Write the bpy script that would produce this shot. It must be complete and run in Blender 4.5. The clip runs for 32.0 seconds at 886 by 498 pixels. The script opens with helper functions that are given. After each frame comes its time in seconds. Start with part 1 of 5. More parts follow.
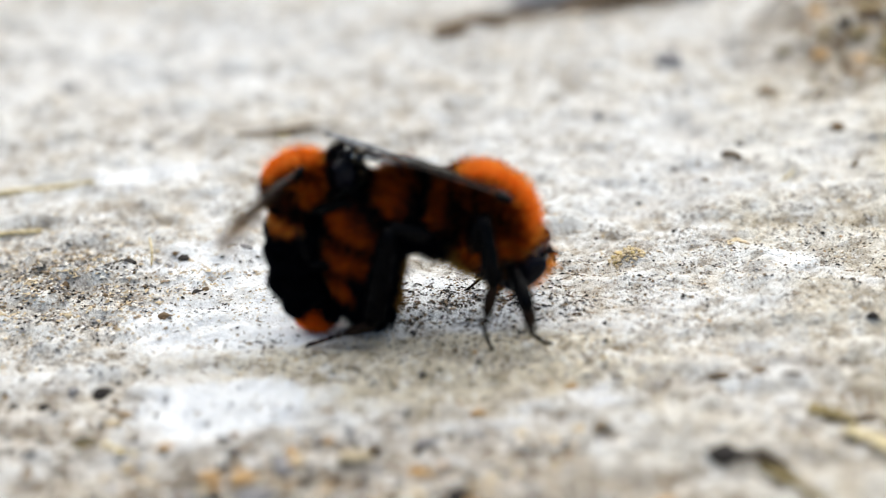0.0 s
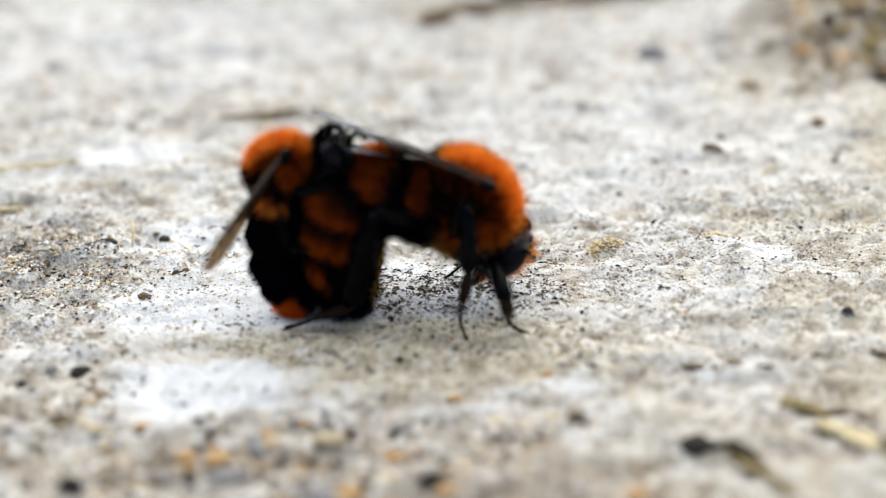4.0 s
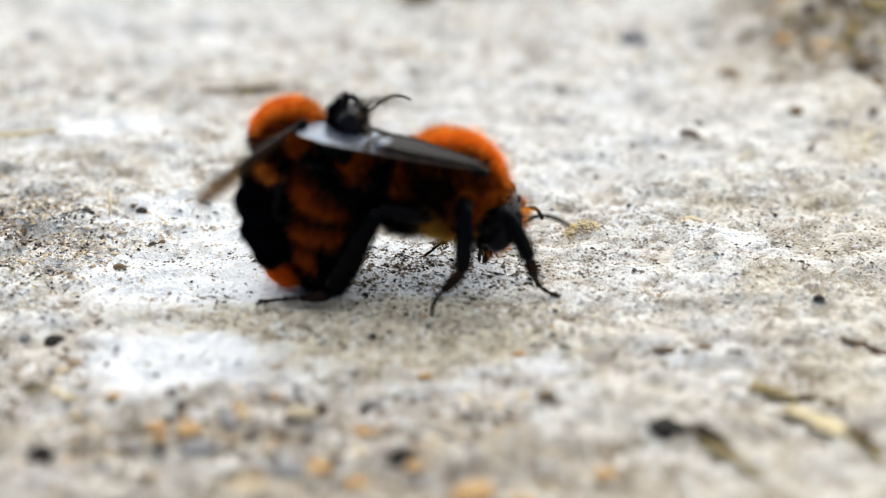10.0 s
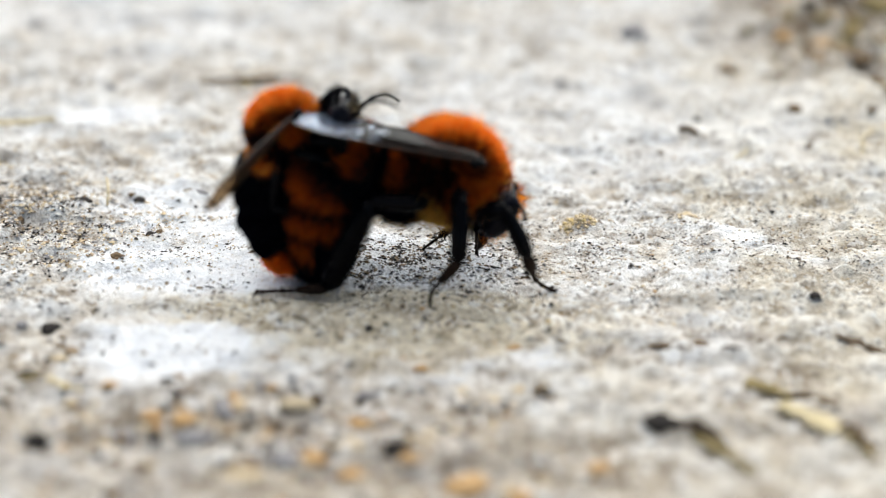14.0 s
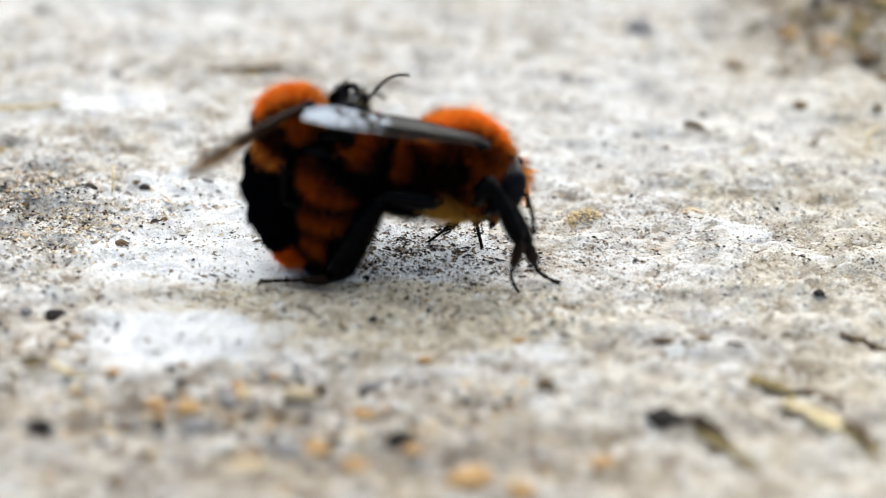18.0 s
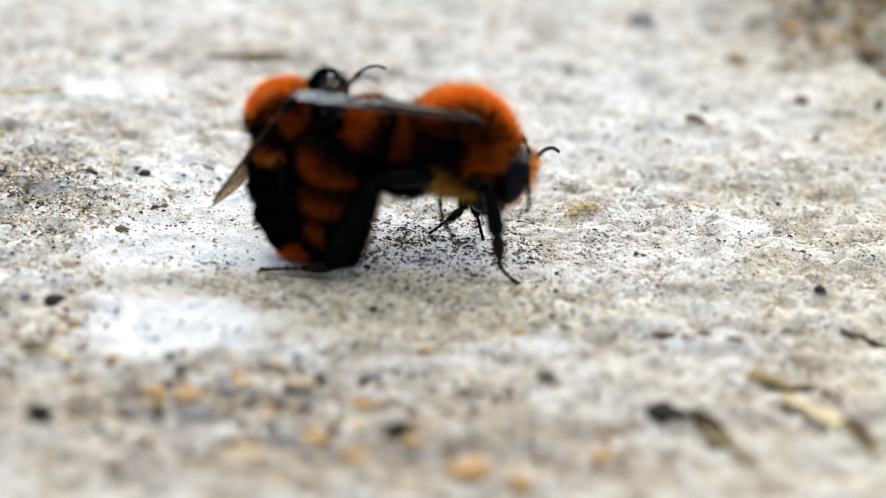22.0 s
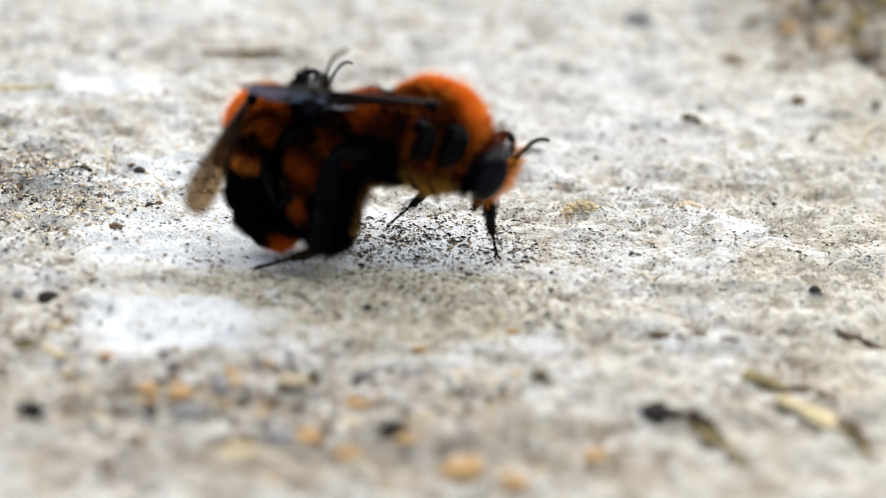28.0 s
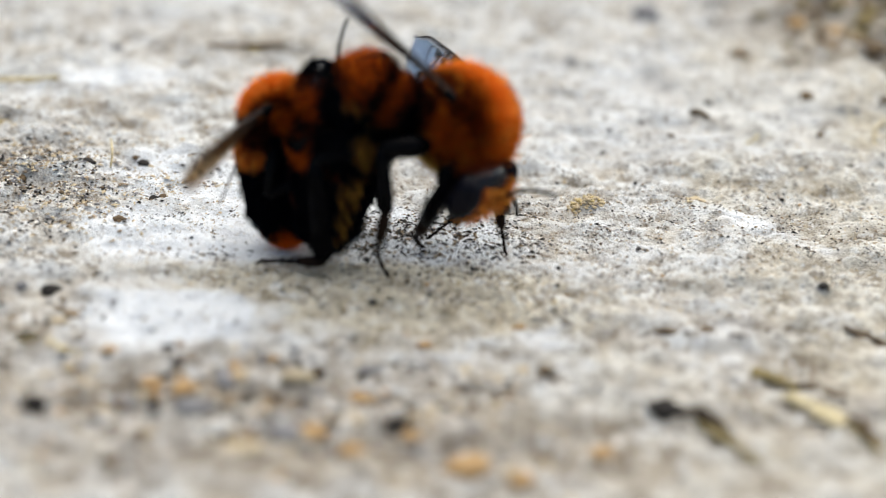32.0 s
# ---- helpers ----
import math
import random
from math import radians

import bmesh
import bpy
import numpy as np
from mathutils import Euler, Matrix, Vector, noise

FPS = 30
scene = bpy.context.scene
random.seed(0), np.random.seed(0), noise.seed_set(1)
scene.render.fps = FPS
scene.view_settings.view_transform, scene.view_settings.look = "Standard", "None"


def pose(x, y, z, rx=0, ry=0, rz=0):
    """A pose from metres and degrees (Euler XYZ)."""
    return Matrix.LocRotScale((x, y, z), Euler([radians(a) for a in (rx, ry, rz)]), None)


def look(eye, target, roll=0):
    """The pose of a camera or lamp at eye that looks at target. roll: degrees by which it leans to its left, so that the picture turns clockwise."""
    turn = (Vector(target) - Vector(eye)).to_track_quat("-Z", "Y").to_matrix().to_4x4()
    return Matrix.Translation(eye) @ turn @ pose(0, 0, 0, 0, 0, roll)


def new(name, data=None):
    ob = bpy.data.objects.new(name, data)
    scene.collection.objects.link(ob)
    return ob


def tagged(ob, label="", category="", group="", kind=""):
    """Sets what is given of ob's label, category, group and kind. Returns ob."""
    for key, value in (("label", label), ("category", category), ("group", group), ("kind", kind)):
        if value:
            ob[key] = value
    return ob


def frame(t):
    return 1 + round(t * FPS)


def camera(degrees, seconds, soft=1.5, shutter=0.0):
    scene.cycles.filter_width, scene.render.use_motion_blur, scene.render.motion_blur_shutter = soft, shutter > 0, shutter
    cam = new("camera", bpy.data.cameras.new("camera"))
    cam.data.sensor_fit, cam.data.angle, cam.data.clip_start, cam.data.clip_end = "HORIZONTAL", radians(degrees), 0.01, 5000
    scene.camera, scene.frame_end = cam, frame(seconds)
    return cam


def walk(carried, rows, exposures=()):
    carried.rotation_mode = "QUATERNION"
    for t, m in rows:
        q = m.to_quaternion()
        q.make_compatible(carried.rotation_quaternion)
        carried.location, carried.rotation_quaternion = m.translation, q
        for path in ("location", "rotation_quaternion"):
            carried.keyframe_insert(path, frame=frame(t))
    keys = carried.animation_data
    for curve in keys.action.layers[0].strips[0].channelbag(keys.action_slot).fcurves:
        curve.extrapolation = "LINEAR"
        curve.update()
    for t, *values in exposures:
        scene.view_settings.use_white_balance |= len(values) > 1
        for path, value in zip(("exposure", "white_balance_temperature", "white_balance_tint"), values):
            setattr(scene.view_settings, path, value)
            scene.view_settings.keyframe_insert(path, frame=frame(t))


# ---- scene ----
cam = camera(27.0, 32.0, soft=1.0, shutter=0.5)
PATH = [
    (0.0, pose(-0.00082, -0.14395, 0.07369, 63.760, 2.499, -0.183)),
    (0.5, pose(-0.00070, -0.14395, 0.07367, 63.742, 2.381, -0.110)),
    (1.0, pose(-0.00059, -0.14397, 0.07358, 63.808, 2.266, -0.037)),
    (1.5, pose(-0.00047, -0.14415, 0.07378, 63.751, 2.076, -0.004)),
    (2.0, pose(-0.00061, -0.14433, 0.07387, 63.629, 1.819, -0.051)),
    (2.5, pose(-0.00047, -0.14449, 0.07373, 63.590, 1.649, -0.030)),
    (3.0, pose(-0.00054, -0.14462, 0.07395, 63.469, 1.448, -0.071)),
    (3.5, pose(-0.00048, -0.14463, 0.07390, 63.413, 1.287, -0.064)),
    (5.5, pose(0.00000, -0.14532, 0.07406, 63.303, 0.967, -0.089)),
    (6.0, pose(0.00012, -0.14547, 0.07412, 63.236, 0.785, -0.009)),
    (6.5, pose(0.00017, -0.14556, 0.07424, 63.135, 0.632, 0.059)),
    (7.0, pose(0.00015, -0.14561, 0.07425, 63.071, 0.436, 0.102)),
    (7.5, pose(0.00010, -0.14554, 0.07421, 62.992, 0.314, 0.099)),
    (8.0, pose(0.00011, -0.14550, 0.07420, 63.000, 0.234, 0.080)),
    (8.5, pose(0.00012, -0.14549, 0.07406, 63.073, 0.179, 0.035)),
    (9.0, pose(0.00000, -0.14548, 0.07413, 63.000, -0.000, 0.000)),
    (9.5, pose(0.00005, -0.14546, 0.07410, 62.888, -0.188, 0.026)),
    (10.0, pose(0.00004, -0.14539, 0.07401, 62.803, -0.346, 0.037)),
    (10.5, pose(0.00001, -0.14553, 0.07403, 62.783, -0.461, 0.023)),
    (11.0, pose(0.00003, -0.14541, 0.07401, 62.750, -0.526, 0.035)),
    (11.5, pose(-0.00000, -0.14546, 0.07396, 62.733, -0.643, 0.074)),
    (12.0, pose(0.00005, -0.14550, 0.07391, 62.705, -0.731, 0.122)),
    (12.5, pose(0.00003, -0.14554, 0.07397, 62.656, -0.802, 0.144)),
    (13.0, pose(0.00007, -0.14571, 0.07405, 62.637, -0.873, 0.184)),
    (13.5, pose(0.00004, -0.14572, 0.07409, 62.609, -0.970, 0.234)),
    (14.0, pose(0.00007, -0.14560, 0.07406, 62.599, -0.999, 0.287)),
    (14.5, pose(0.00007, -0.14564, 0.07402, 62.620, -1.063, 0.345)),
    (16.5, pose(-0.00028, -0.14557, 0.07415, 62.446, -1.471, 0.508)),
    (17.0, pose(-0.00037, -0.14563, 0.07415, 62.345, -1.589, 0.558)),
    (17.5, pose(-0.00058, -0.14556, 0.07413, 62.295, -1.719, 0.554)),
    (18.0, pose(-0.00059, -0.14558, 0.07415, 62.301, -1.791, 0.596)),
    (18.5, pose(-0.00072, -0.14556, 0.07412, 62.257, -1.927, 0.614)),
    (19.0, pose(-0.00072, -0.14546, 0.07403, 62.215, -1.966, 0.655)),
    (19.5, pose(-0.00080, -0.14545, 0.07411, 62.163, -2.081, 0.691)),
    (20.0, pose(-0.00080, -0.14539, 0.07403, 62.178, -2.166, 0.747)),
    (20.5, pose(-0.00100, -0.14530, 0.07413, 62.081, -2.322, 0.762)),
    (21.0, pose(-0.00109, -0.14532, 0.07414, 61.993, -2.450, 0.792)),
    (21.5, pose(-0.00121, -0.14530, 0.07408, 61.977, -2.557, 0.787)),
    (22.0, pose(-0.00132, -0.14531, 0.07413, 61.951, -2.627, 0.762)),
    (22.5, pose(-0.00132, -0.14525, 0.07418, 61.904, -2.664, 0.767)),
    (23.0, pose(-0.00119, -0.14529, 0.07419, 61.864, -2.684, 0.808)),
    (23.5, pose(-0.00125, -0.14531, 0.07423, 61.857, -2.717, 0.784)),
    (24.0, pose(-0.00115, -0.14527, 0.07420, 61.914, -2.690, 0.793)),
    (24.5, pose(-0.00118, -0.14529, 0.07417, 61.945, -2.706, 0.769)),
    (25.0, pose(-0.00112, -0.14555, 0.07426, 61.902, -2.726, 0.768)),
    (25.5, pose(-0.00131, -0.14544, 0.07423, 61.856, -2.839, 0.731)),
    (27.5, pose(-0.00124, -0.14519, 0.07405, 61.831, -2.916, 0.758)),
    (28.0, pose(-0.00116, -0.14496, 0.07397, 61.901, -2.907, 0.793)),
    (28.5, pose(-0.00130, -0.14485, 0.07390, 61.862, -2.928, 0.763)),
    (29.0, pose(-0.00119, -0.14491, 0.07388, 61.805, -2.900, 0.813)),
    (29.5, pose(-0.00136, -0.14485, 0.07380, 61.813, -2.929, 0.789)),
    (30.0, pose(-0.00117, -0.14490, 0.07384, 61.814, -2.874, 0.862)),
    (30.5, pose(-0.00119, -0.14486, 0.07384, 61.761, -2.988, 0.928)),
    (31.0, pose(-0.00145, -0.14462, 0.07373, 61.691, -3.124, 0.934)),
    (31.5, pose(-0.00140, -0.14431, 0.07355, 61.721, -3.137, 0.992)),
    (32.0, pose(-0.00142, -0.14401, 0.07347, 61.716, -3.112, 0.996)),
]
walk(cam, PATH, exposures=[(0, 0.95, 6820, 5), (28, 0.95, 6820, 5), (30, 0.86, 6820, 5), (32, 0.78, 6820, 5)])
cam.data.dof.use_dof = True
cam.data.dof.focus_distance = 0.1605
cam.data.dof.aperture_fstop = 12.0

MM = 0.001

# ---- world, sun, exposure ----
SUN_HIGH, SUN_FROM = 58.0, 8.0      # degrees above the ground; bearing of the light from +y towards +x
world = bpy.data.worlds.new("sky")
scene.world = world
world.use_nodes = True
wn = world.node_tree
sky = wn.nodes.new("ShaderNodeTexSky")
sky.sky_type = "NISHITA"
sky.sun_disc = False
sky.sun_elevation = radians(SUN_HIGH)
sky.sun_rotation = radians(SUN_FROM)
wn.nodes["Background"].inputs["Strength"].default_value = 0.085
wn.links.new(sky.outputs["Color"], wn.nodes["Background"].inputs["Color"])
sun_data = bpy.data.lights.new("sun", "SUN")
sun_data.energy = 2.6
sun_data.angle = radians(120)
sun_data.color = (1.0, 0.95, 0.88)
sun = new("sun", sun_data)
e, b = radians(SUN_HIGH), radians(SUN_FROM)
sun.matrix_world = look((math.sin(b) * math.cos(e), math.cos(b) * math.cos(e), math.sin(e)), (0, 0, 0))

# ---- materials ----
def material(name):
    m = bpy.data.materials.new(name)
    m.use_nodes = True
    nt = m.node_tree
    return m, nt, nt.nodes["Principled BSDF"]


def node(nt, kind, **inputs):
    n = nt.nodes.new(kind)
    for key, value in inputs.items():
        n.inputs[key.replace("_", " ")].default_value = value
    return n


def ramp(nt, fac, *stops):
    n = nt.nodes.new("ShaderNodeValToRGB")
    while len(n.color_ramp.elements) < len(stops):
        n.color_ramp.elements.new(0.5)
    for el, (pos, col) in zip(n.color_ramp.elements, stops):
        el.position, el.color = pos, (*col, 1)
    nt.links.new(fac, n.inputs["Fac"])
    return n.outputs["Color"]


def mix(nt, fac, a, b, mode="MIX"):
    n = nt.nodes.new("ShaderNodeMix")
    n.data_type, n.blend_type = "RGBA", mode
    for sock, v in ((n.inputs[0], fac), (n.inputs[6], a), (n.inputs[7], b)):
        if isinstance(v, bpy.types.NodeSocket):
            nt.links.new(v, sock)
        else:
            sock.default_value = v if isinstance(v, float) else (*v, 1)
    return n.outputs[2]


def noise_tex(nt, scale, detail=4.0, rough=0.6, vector=None):
    n = node(nt, "ShaderNodeTexNoise", Scale=scale, Detail=detail, Roughness=rough)
    if vector is not None:
        nt.links.new(vector, n.inputs["Vector"])
    return n.outputs["Fac"]


def bump(nt, bsdf, height, strength, distance):
    n = node(nt, "ShaderNodeBump", Strength=strength, Distance=distance)
    nt.links.new(height, n.inputs["Height"])
    nt.links.new(n.outputs["Normal"], bsdf.inputs["Normal"])


def hair_material(name, dark, light, rough=0.55, sheen=0.0, gloss=0.08):
    m, nt, b = material(name)
    geo = nt.nodes.new("ShaderNodeNewGeometry")
    col = ramp(nt, geo.outputs["Random Per Island"], (0.0, dark), (1.0, light))
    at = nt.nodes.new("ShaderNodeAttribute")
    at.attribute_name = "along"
    # roots darkened for the shade deep in the fur, tips paled for rim light
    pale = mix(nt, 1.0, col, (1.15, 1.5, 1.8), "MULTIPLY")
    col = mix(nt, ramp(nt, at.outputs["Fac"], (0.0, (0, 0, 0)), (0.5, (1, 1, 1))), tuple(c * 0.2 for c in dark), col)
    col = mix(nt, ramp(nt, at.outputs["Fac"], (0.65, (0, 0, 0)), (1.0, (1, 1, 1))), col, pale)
    nt.links.new(col, b.inputs["Base Color"])
    b.inputs["Roughness"].default_value = rough
    b.inputs["Specular IOR Level"].default_value = gloss
    tr = nt.nodes.new("ShaderNodeBsdfTranslucent")
    nt.links.new(col, tr.inputs["Color"])
    ms = node(nt, "ShaderNodeMixShader", Fac=sheen)
    nt.links.new(b.outputs[0], ms.inputs[1])
    nt.links.new(tr.outputs[0], ms.inputs[2])
    nt.links.new(ms.outputs[0], nt.nodes["Material Output"].inputs["Surface"])
    return m


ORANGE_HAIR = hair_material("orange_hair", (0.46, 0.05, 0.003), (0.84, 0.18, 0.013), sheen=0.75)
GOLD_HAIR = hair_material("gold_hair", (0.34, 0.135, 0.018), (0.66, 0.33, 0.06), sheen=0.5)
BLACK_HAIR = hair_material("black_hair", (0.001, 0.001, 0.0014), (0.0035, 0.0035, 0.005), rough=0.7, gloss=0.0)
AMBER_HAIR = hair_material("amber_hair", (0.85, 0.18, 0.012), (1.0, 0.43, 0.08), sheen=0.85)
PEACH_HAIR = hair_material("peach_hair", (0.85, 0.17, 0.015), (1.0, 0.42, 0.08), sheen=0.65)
# darker copy of the orange, used where shade is put into the fur
RUST_SHADE_HAIR = hair_material("rust_shade_hair", (0.04, 0.006, 0.001), (0.23, 0.035, 0.004), sheen=0.4)
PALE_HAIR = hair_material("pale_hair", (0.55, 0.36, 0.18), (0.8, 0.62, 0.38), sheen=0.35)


def chitin(name, base, rough, coat=0.0, gloss=0.14):
    m, nt, b = material(name)
    tc = nt.nodes.new("ShaderNodeTexCoord")
    n1 = noise_tex(nt, 900.0, 3.0, 0.6, tc.outputs["Object"])
    n2 = noise_tex(nt, 6000.0, 2.0, 0.6, tc.outputs["Object"])
    col = ramp(nt, n1, (0.3, tuple(c * 0.6 for c in base)), (0.7, tuple(c * 1.5 for c in base)))
    nt.links.new(col, b.inputs["Base Color"])
    b.inputs["Roughness"].default_value = rough
    b.inputs["Coat Weight"].default_value = coat
    b.inputs["Coat Roughness"].default_value = 0.12
    b.inputs["Specular IOR Level"].default_value = gloss
    bump(nt, b, n2, 0.25, 0.00006)
    return m


CHITIN = chitin("black_cuticle", (0.0015, 0.0015, 0.002), 0.25, 0.0, 0.035)
CHITIN_BROWN = chitin("brown_cuticle", (0.012, 0.007, 0.005), 0.45, 0.0, 0.03)
EYE = chitin("eye", (0.004, 0.004, 0.007), 0.25, 0.0, 0.06)
CROWN = chitin("glossy_cuticle", (0.005, 0.005, 0.008), 0.25, 0.0, 0.22)
VEIN = chitin("vein", (0.018, 0.010, 0.008), 0.4)


def wing_material(name, tint, dark, clear, coat, coat_ior, gloss, rough, metal=0.0):
    m, nt, b = material(name)
    tc = nt.nodes.new("ShaderNodeTexCoord")
    n1 = noise_tex(nt, 420.0, 3.0, 0.6, tc.outputs["Object"])
    b.inputs["Roughness"].default_value = rough
    b.inputs["Specular IOR Level"].default_value = gloss
    sep = nt.nodes.new("ShaderNodeSeparateXYZ")
    nt.links.new(tc.outputs["Object"], sep.inputs[0])
    span = node(nt, "ShaderNodeMath")
    span.operation = "MULTIPLY_ADD"
    span.inputs[1].default_value = 50.0
    nt.links.new(sep.outputs["X"], span.inputs[0])
    nt.links.new(n1, span.inputs[2])
    # sky reflection put into the outer span as extra coat and bluish metal
    nt.links.new(ramp(nt, span.outputs[0], (0.95, (coat * 0.04,) * 3), (1.25, (coat,) * 3)), b.inputs["Coat Weight"])
    sheen = ramp(nt, span.outputs[0], (0.95, (0, 0, 0)), (1.25, (metal,) * 3))
    nt.links.new(sheen, b.inputs["Metallic"])
    tone = ramp(nt, n1, (0.3, dark), (0.75, tuple(c * 2.2 for c in dark)))
    nt.links.new(mix(nt, sheen, tone, (0.52, 0.58, 0.70)), b.inputs["Base Color"])
    b.inputs["Coat IOR"].default_value = coat_ior
    b.inputs["Coat Roughness"].default_value = 0.2
    b.inputs["Coat Tint"].default_value = (0.76, 0.85, 1.0, 1)
    n2 = noise_tex(nt, 1500.0, 2.0, 0.5, tc.outputs["Object"])
    bump(nt, b, n2, 0.25, 0.0001)
    tr = nt.nodes.new("ShaderNodeBsdfTransparent")
    tr.inputs["Color"].default_value = (*tint, 1)
    ms = node(nt, "ShaderNodeMixShader", Fac=clear)
    nt.links.new(b.outputs[0], ms.inputs[1])
    nt.links.new(tr.outputs[0], ms.inputs[2])
    nt.links.new(ms.outputs[0], nt.nodes["Material Output"].inputs["Surface"])
    return m


WING = wing_material("smoky_wing", (0.55, 0.36, 0.19), (0.034, 0.020, 0.010), 0.38, 0.8, 1.9, 0.15, 0.3)
WING_DARK = wing_material("dark_wing", (0.30, 0.18, 0.10), (0.014, 0.010, 0.008), 0.03, 1.0, 2.9, 0.12, 0.25, 0.55)


def ground_material():
    m, nt, b = material("weathered_plaster")
    tc = nt.nodes.new("ShaderNodeTexCoord")
    P = tc.outputs["Object"]
    at = nt.nodes.new("ShaderNodeAttribute")
    at.attribute_name = "ground_tone"
    sep = nt.nodes.new("ShaderNodeSeparateColor")
    nt.links.new(at.outputs["Color"], sep.inputs["Color"])
    white, tan, brown = (sep.outputs[k] for k in ("Red", "Green", "Blue"))
    broad = noise_tex(nt, 70.0, 6.0, 0.65, P)
    mid = noise_tex(nt, 330.0, 6.0, 0.68, P)
    fine = noise_tex(nt, 1700.0, 4.0, 0.75, P)
    grain = noise_tex(nt, 4600.0, 3.0, 0.7, P)
    cells = node(nt, "ShaderNodeTexVoronoi", Scale=2600.0, Randomness=1.0)
    nt.links.new(P, cells.inputs["Vector"])
    col = ramp(nt, broad, (0.36, (0.46, 0.42, 0.37)), (0.5, (0.66, 0.635, 0.60)), (0.62, (0.78, 0.77, 0.75)))
    col = mix(nt, ramp(nt, mid, (0.47, (0, 0, 0)), (0.60, (0.8, 0.8, 0.8))), col, (0.86, 0.855, 0.85))
    col = mix(nt, ramp(nt, mid, (0.37, (0.75, 0.75, 0.75)), (0.47, (0, 0, 0))), col, (0.36, 0.30, 0.24))
    warm = noise_tex(nt, 145.0, 5.0, 0.7, P)
    col = mix(nt, ramp(nt, warm, (0.50, (0, 0, 0)), (0.62, (0.65, 0.65, 0.65))), col, (0.58, 0.50, 0.40))
    col = mix(nt, tan, col, ramp(nt, mid, (0.38, (0.52, 0.44, 0.31)), (0.6, (0.76, 0.68, 0.53))))
    col = mix(nt, brown, col, ramp(nt, mid, (0.38, (0.19, 0.145, 0.10)), (0.5, (0.42, 0.345, 0.26)), (0.62, (0.66, 0.60, 0.50))))
    col = mix(nt, white, col, ramp(nt, mid, (0.36, (0.78, 0.80, 0.84)), (0.50, (0.91, 0.92, 0.945))))
    chip = noise_tex(nt, 820.0, 3.0, 0.6, P)
    patchy = noise_tex(nt, 190.0, 3.0, 0.6, P)
    keep = node(nt, "ShaderNodeMath")
    keep.operation = "MULTIPLY_ADD"
    keep.inputs[1].default_value, keep.inputs[2].default_value = -0.75, 1.0
    nt.links.new(white, keep.inputs[0])
    peppered = mix(nt, 1.0, ramp(nt, patchy, (0.38, (0.35, 0.35, 0.35)), (0.58, (1, 1, 1))), keep.outputs[0], "MULTIPLY")

    def flecks(col, tex, a, fa, b_, fb, tone):
        fac = mix(nt, 1.0, ramp(nt, tex, (a, (fa, fa, fa)), (b_, (fb, fb, fb))), peppered, "MULTIPLY")
        return mix(nt, fac, col, tone)
    col = flecks(col, chip, 0.37, 0.8, 0.45, 0.0, (0.34, 0.28, 0.215))
    col = flecks(col, chip, 0.56, 0.0, 0.62, 0.7, (0.86, 0.855, 0.84))
    col = flecks(col, fine, 0.38, 1.0, 0.44, 0.0, (0.17, 0.13, 0.095))
    col = flecks(col, fine, 0.56, 0.0, 0.63, 0.85, (0.86, 0.855, 0.85))
    col = flecks(col, grain, 0.33, 0.95, 0.39, 0.0, (0.07, 0.06, 0.055))
    col = flecks(col, cells.outputs["Color"], 0.90, 0.0, 0.93, 0.6, (0.55, 0.40, 0.20))
    dots = node(nt, "ShaderNodeTexVoronoi", Scale=1150.0, Randomness=1.0)
    nt.links.new(P, dots.inputs["Vector"])
    near = ramp(nt, dots.outputs["Distance"], (0.16, (1, 1, 1)), (0.26, (0, 0, 0)))
    some = node(nt, "ShaderNodeSeparateColor")
    nt.links.new(dots.outputs["Color"], some.inputs["Color"])
    for channel, level, tone in (("Red", 0.84, (0.035, 0.03, 0.028)), ("Green", 0.86, (0.30, 0.19, 0.08)), ("Blue", 0.85, (0.87, 0.87, 0.87))):
        pick = mix(nt, 1.0, near, ramp(nt, some.outputs[channel], (level, (0, 0, 0)), (level + 0.02, (1, 1, 1))), "MULTIPLY")
        col = mix(nt, mix(nt, 1.0, pick, ramp(nt, patchy, (0.40, (0.15, 0.15, 0.15)), (0.56, (1, 1, 1))), "MULTIPLY"), col, tone)
    nt.links.new(col, b.inputs["Base Color"])
    b.inputs["Roughness"].default_value = 0.85
    b.inputs["Specular IOR Level"].default_value = 0.25
    hsum = node(nt, "ShaderNodeMath")
    nt.links.new(fine, hsum.inputs[0])
    nt.links.new(grain, hsum.inputs[1])
    rise = node(nt, "ShaderNodeMath")
    rise.operation = "MULTIPLY_ADD"
    rise.inputs[1].default_value = 0.9
    nt.links.new(chip, rise.inputs[0])
    nt.links.new(hsum.outputs[0], rise.inputs[2])
    bump(nt, b, rise.outputs[0], 0.9, 0.00034)
    return m


GROUND = ground_material()


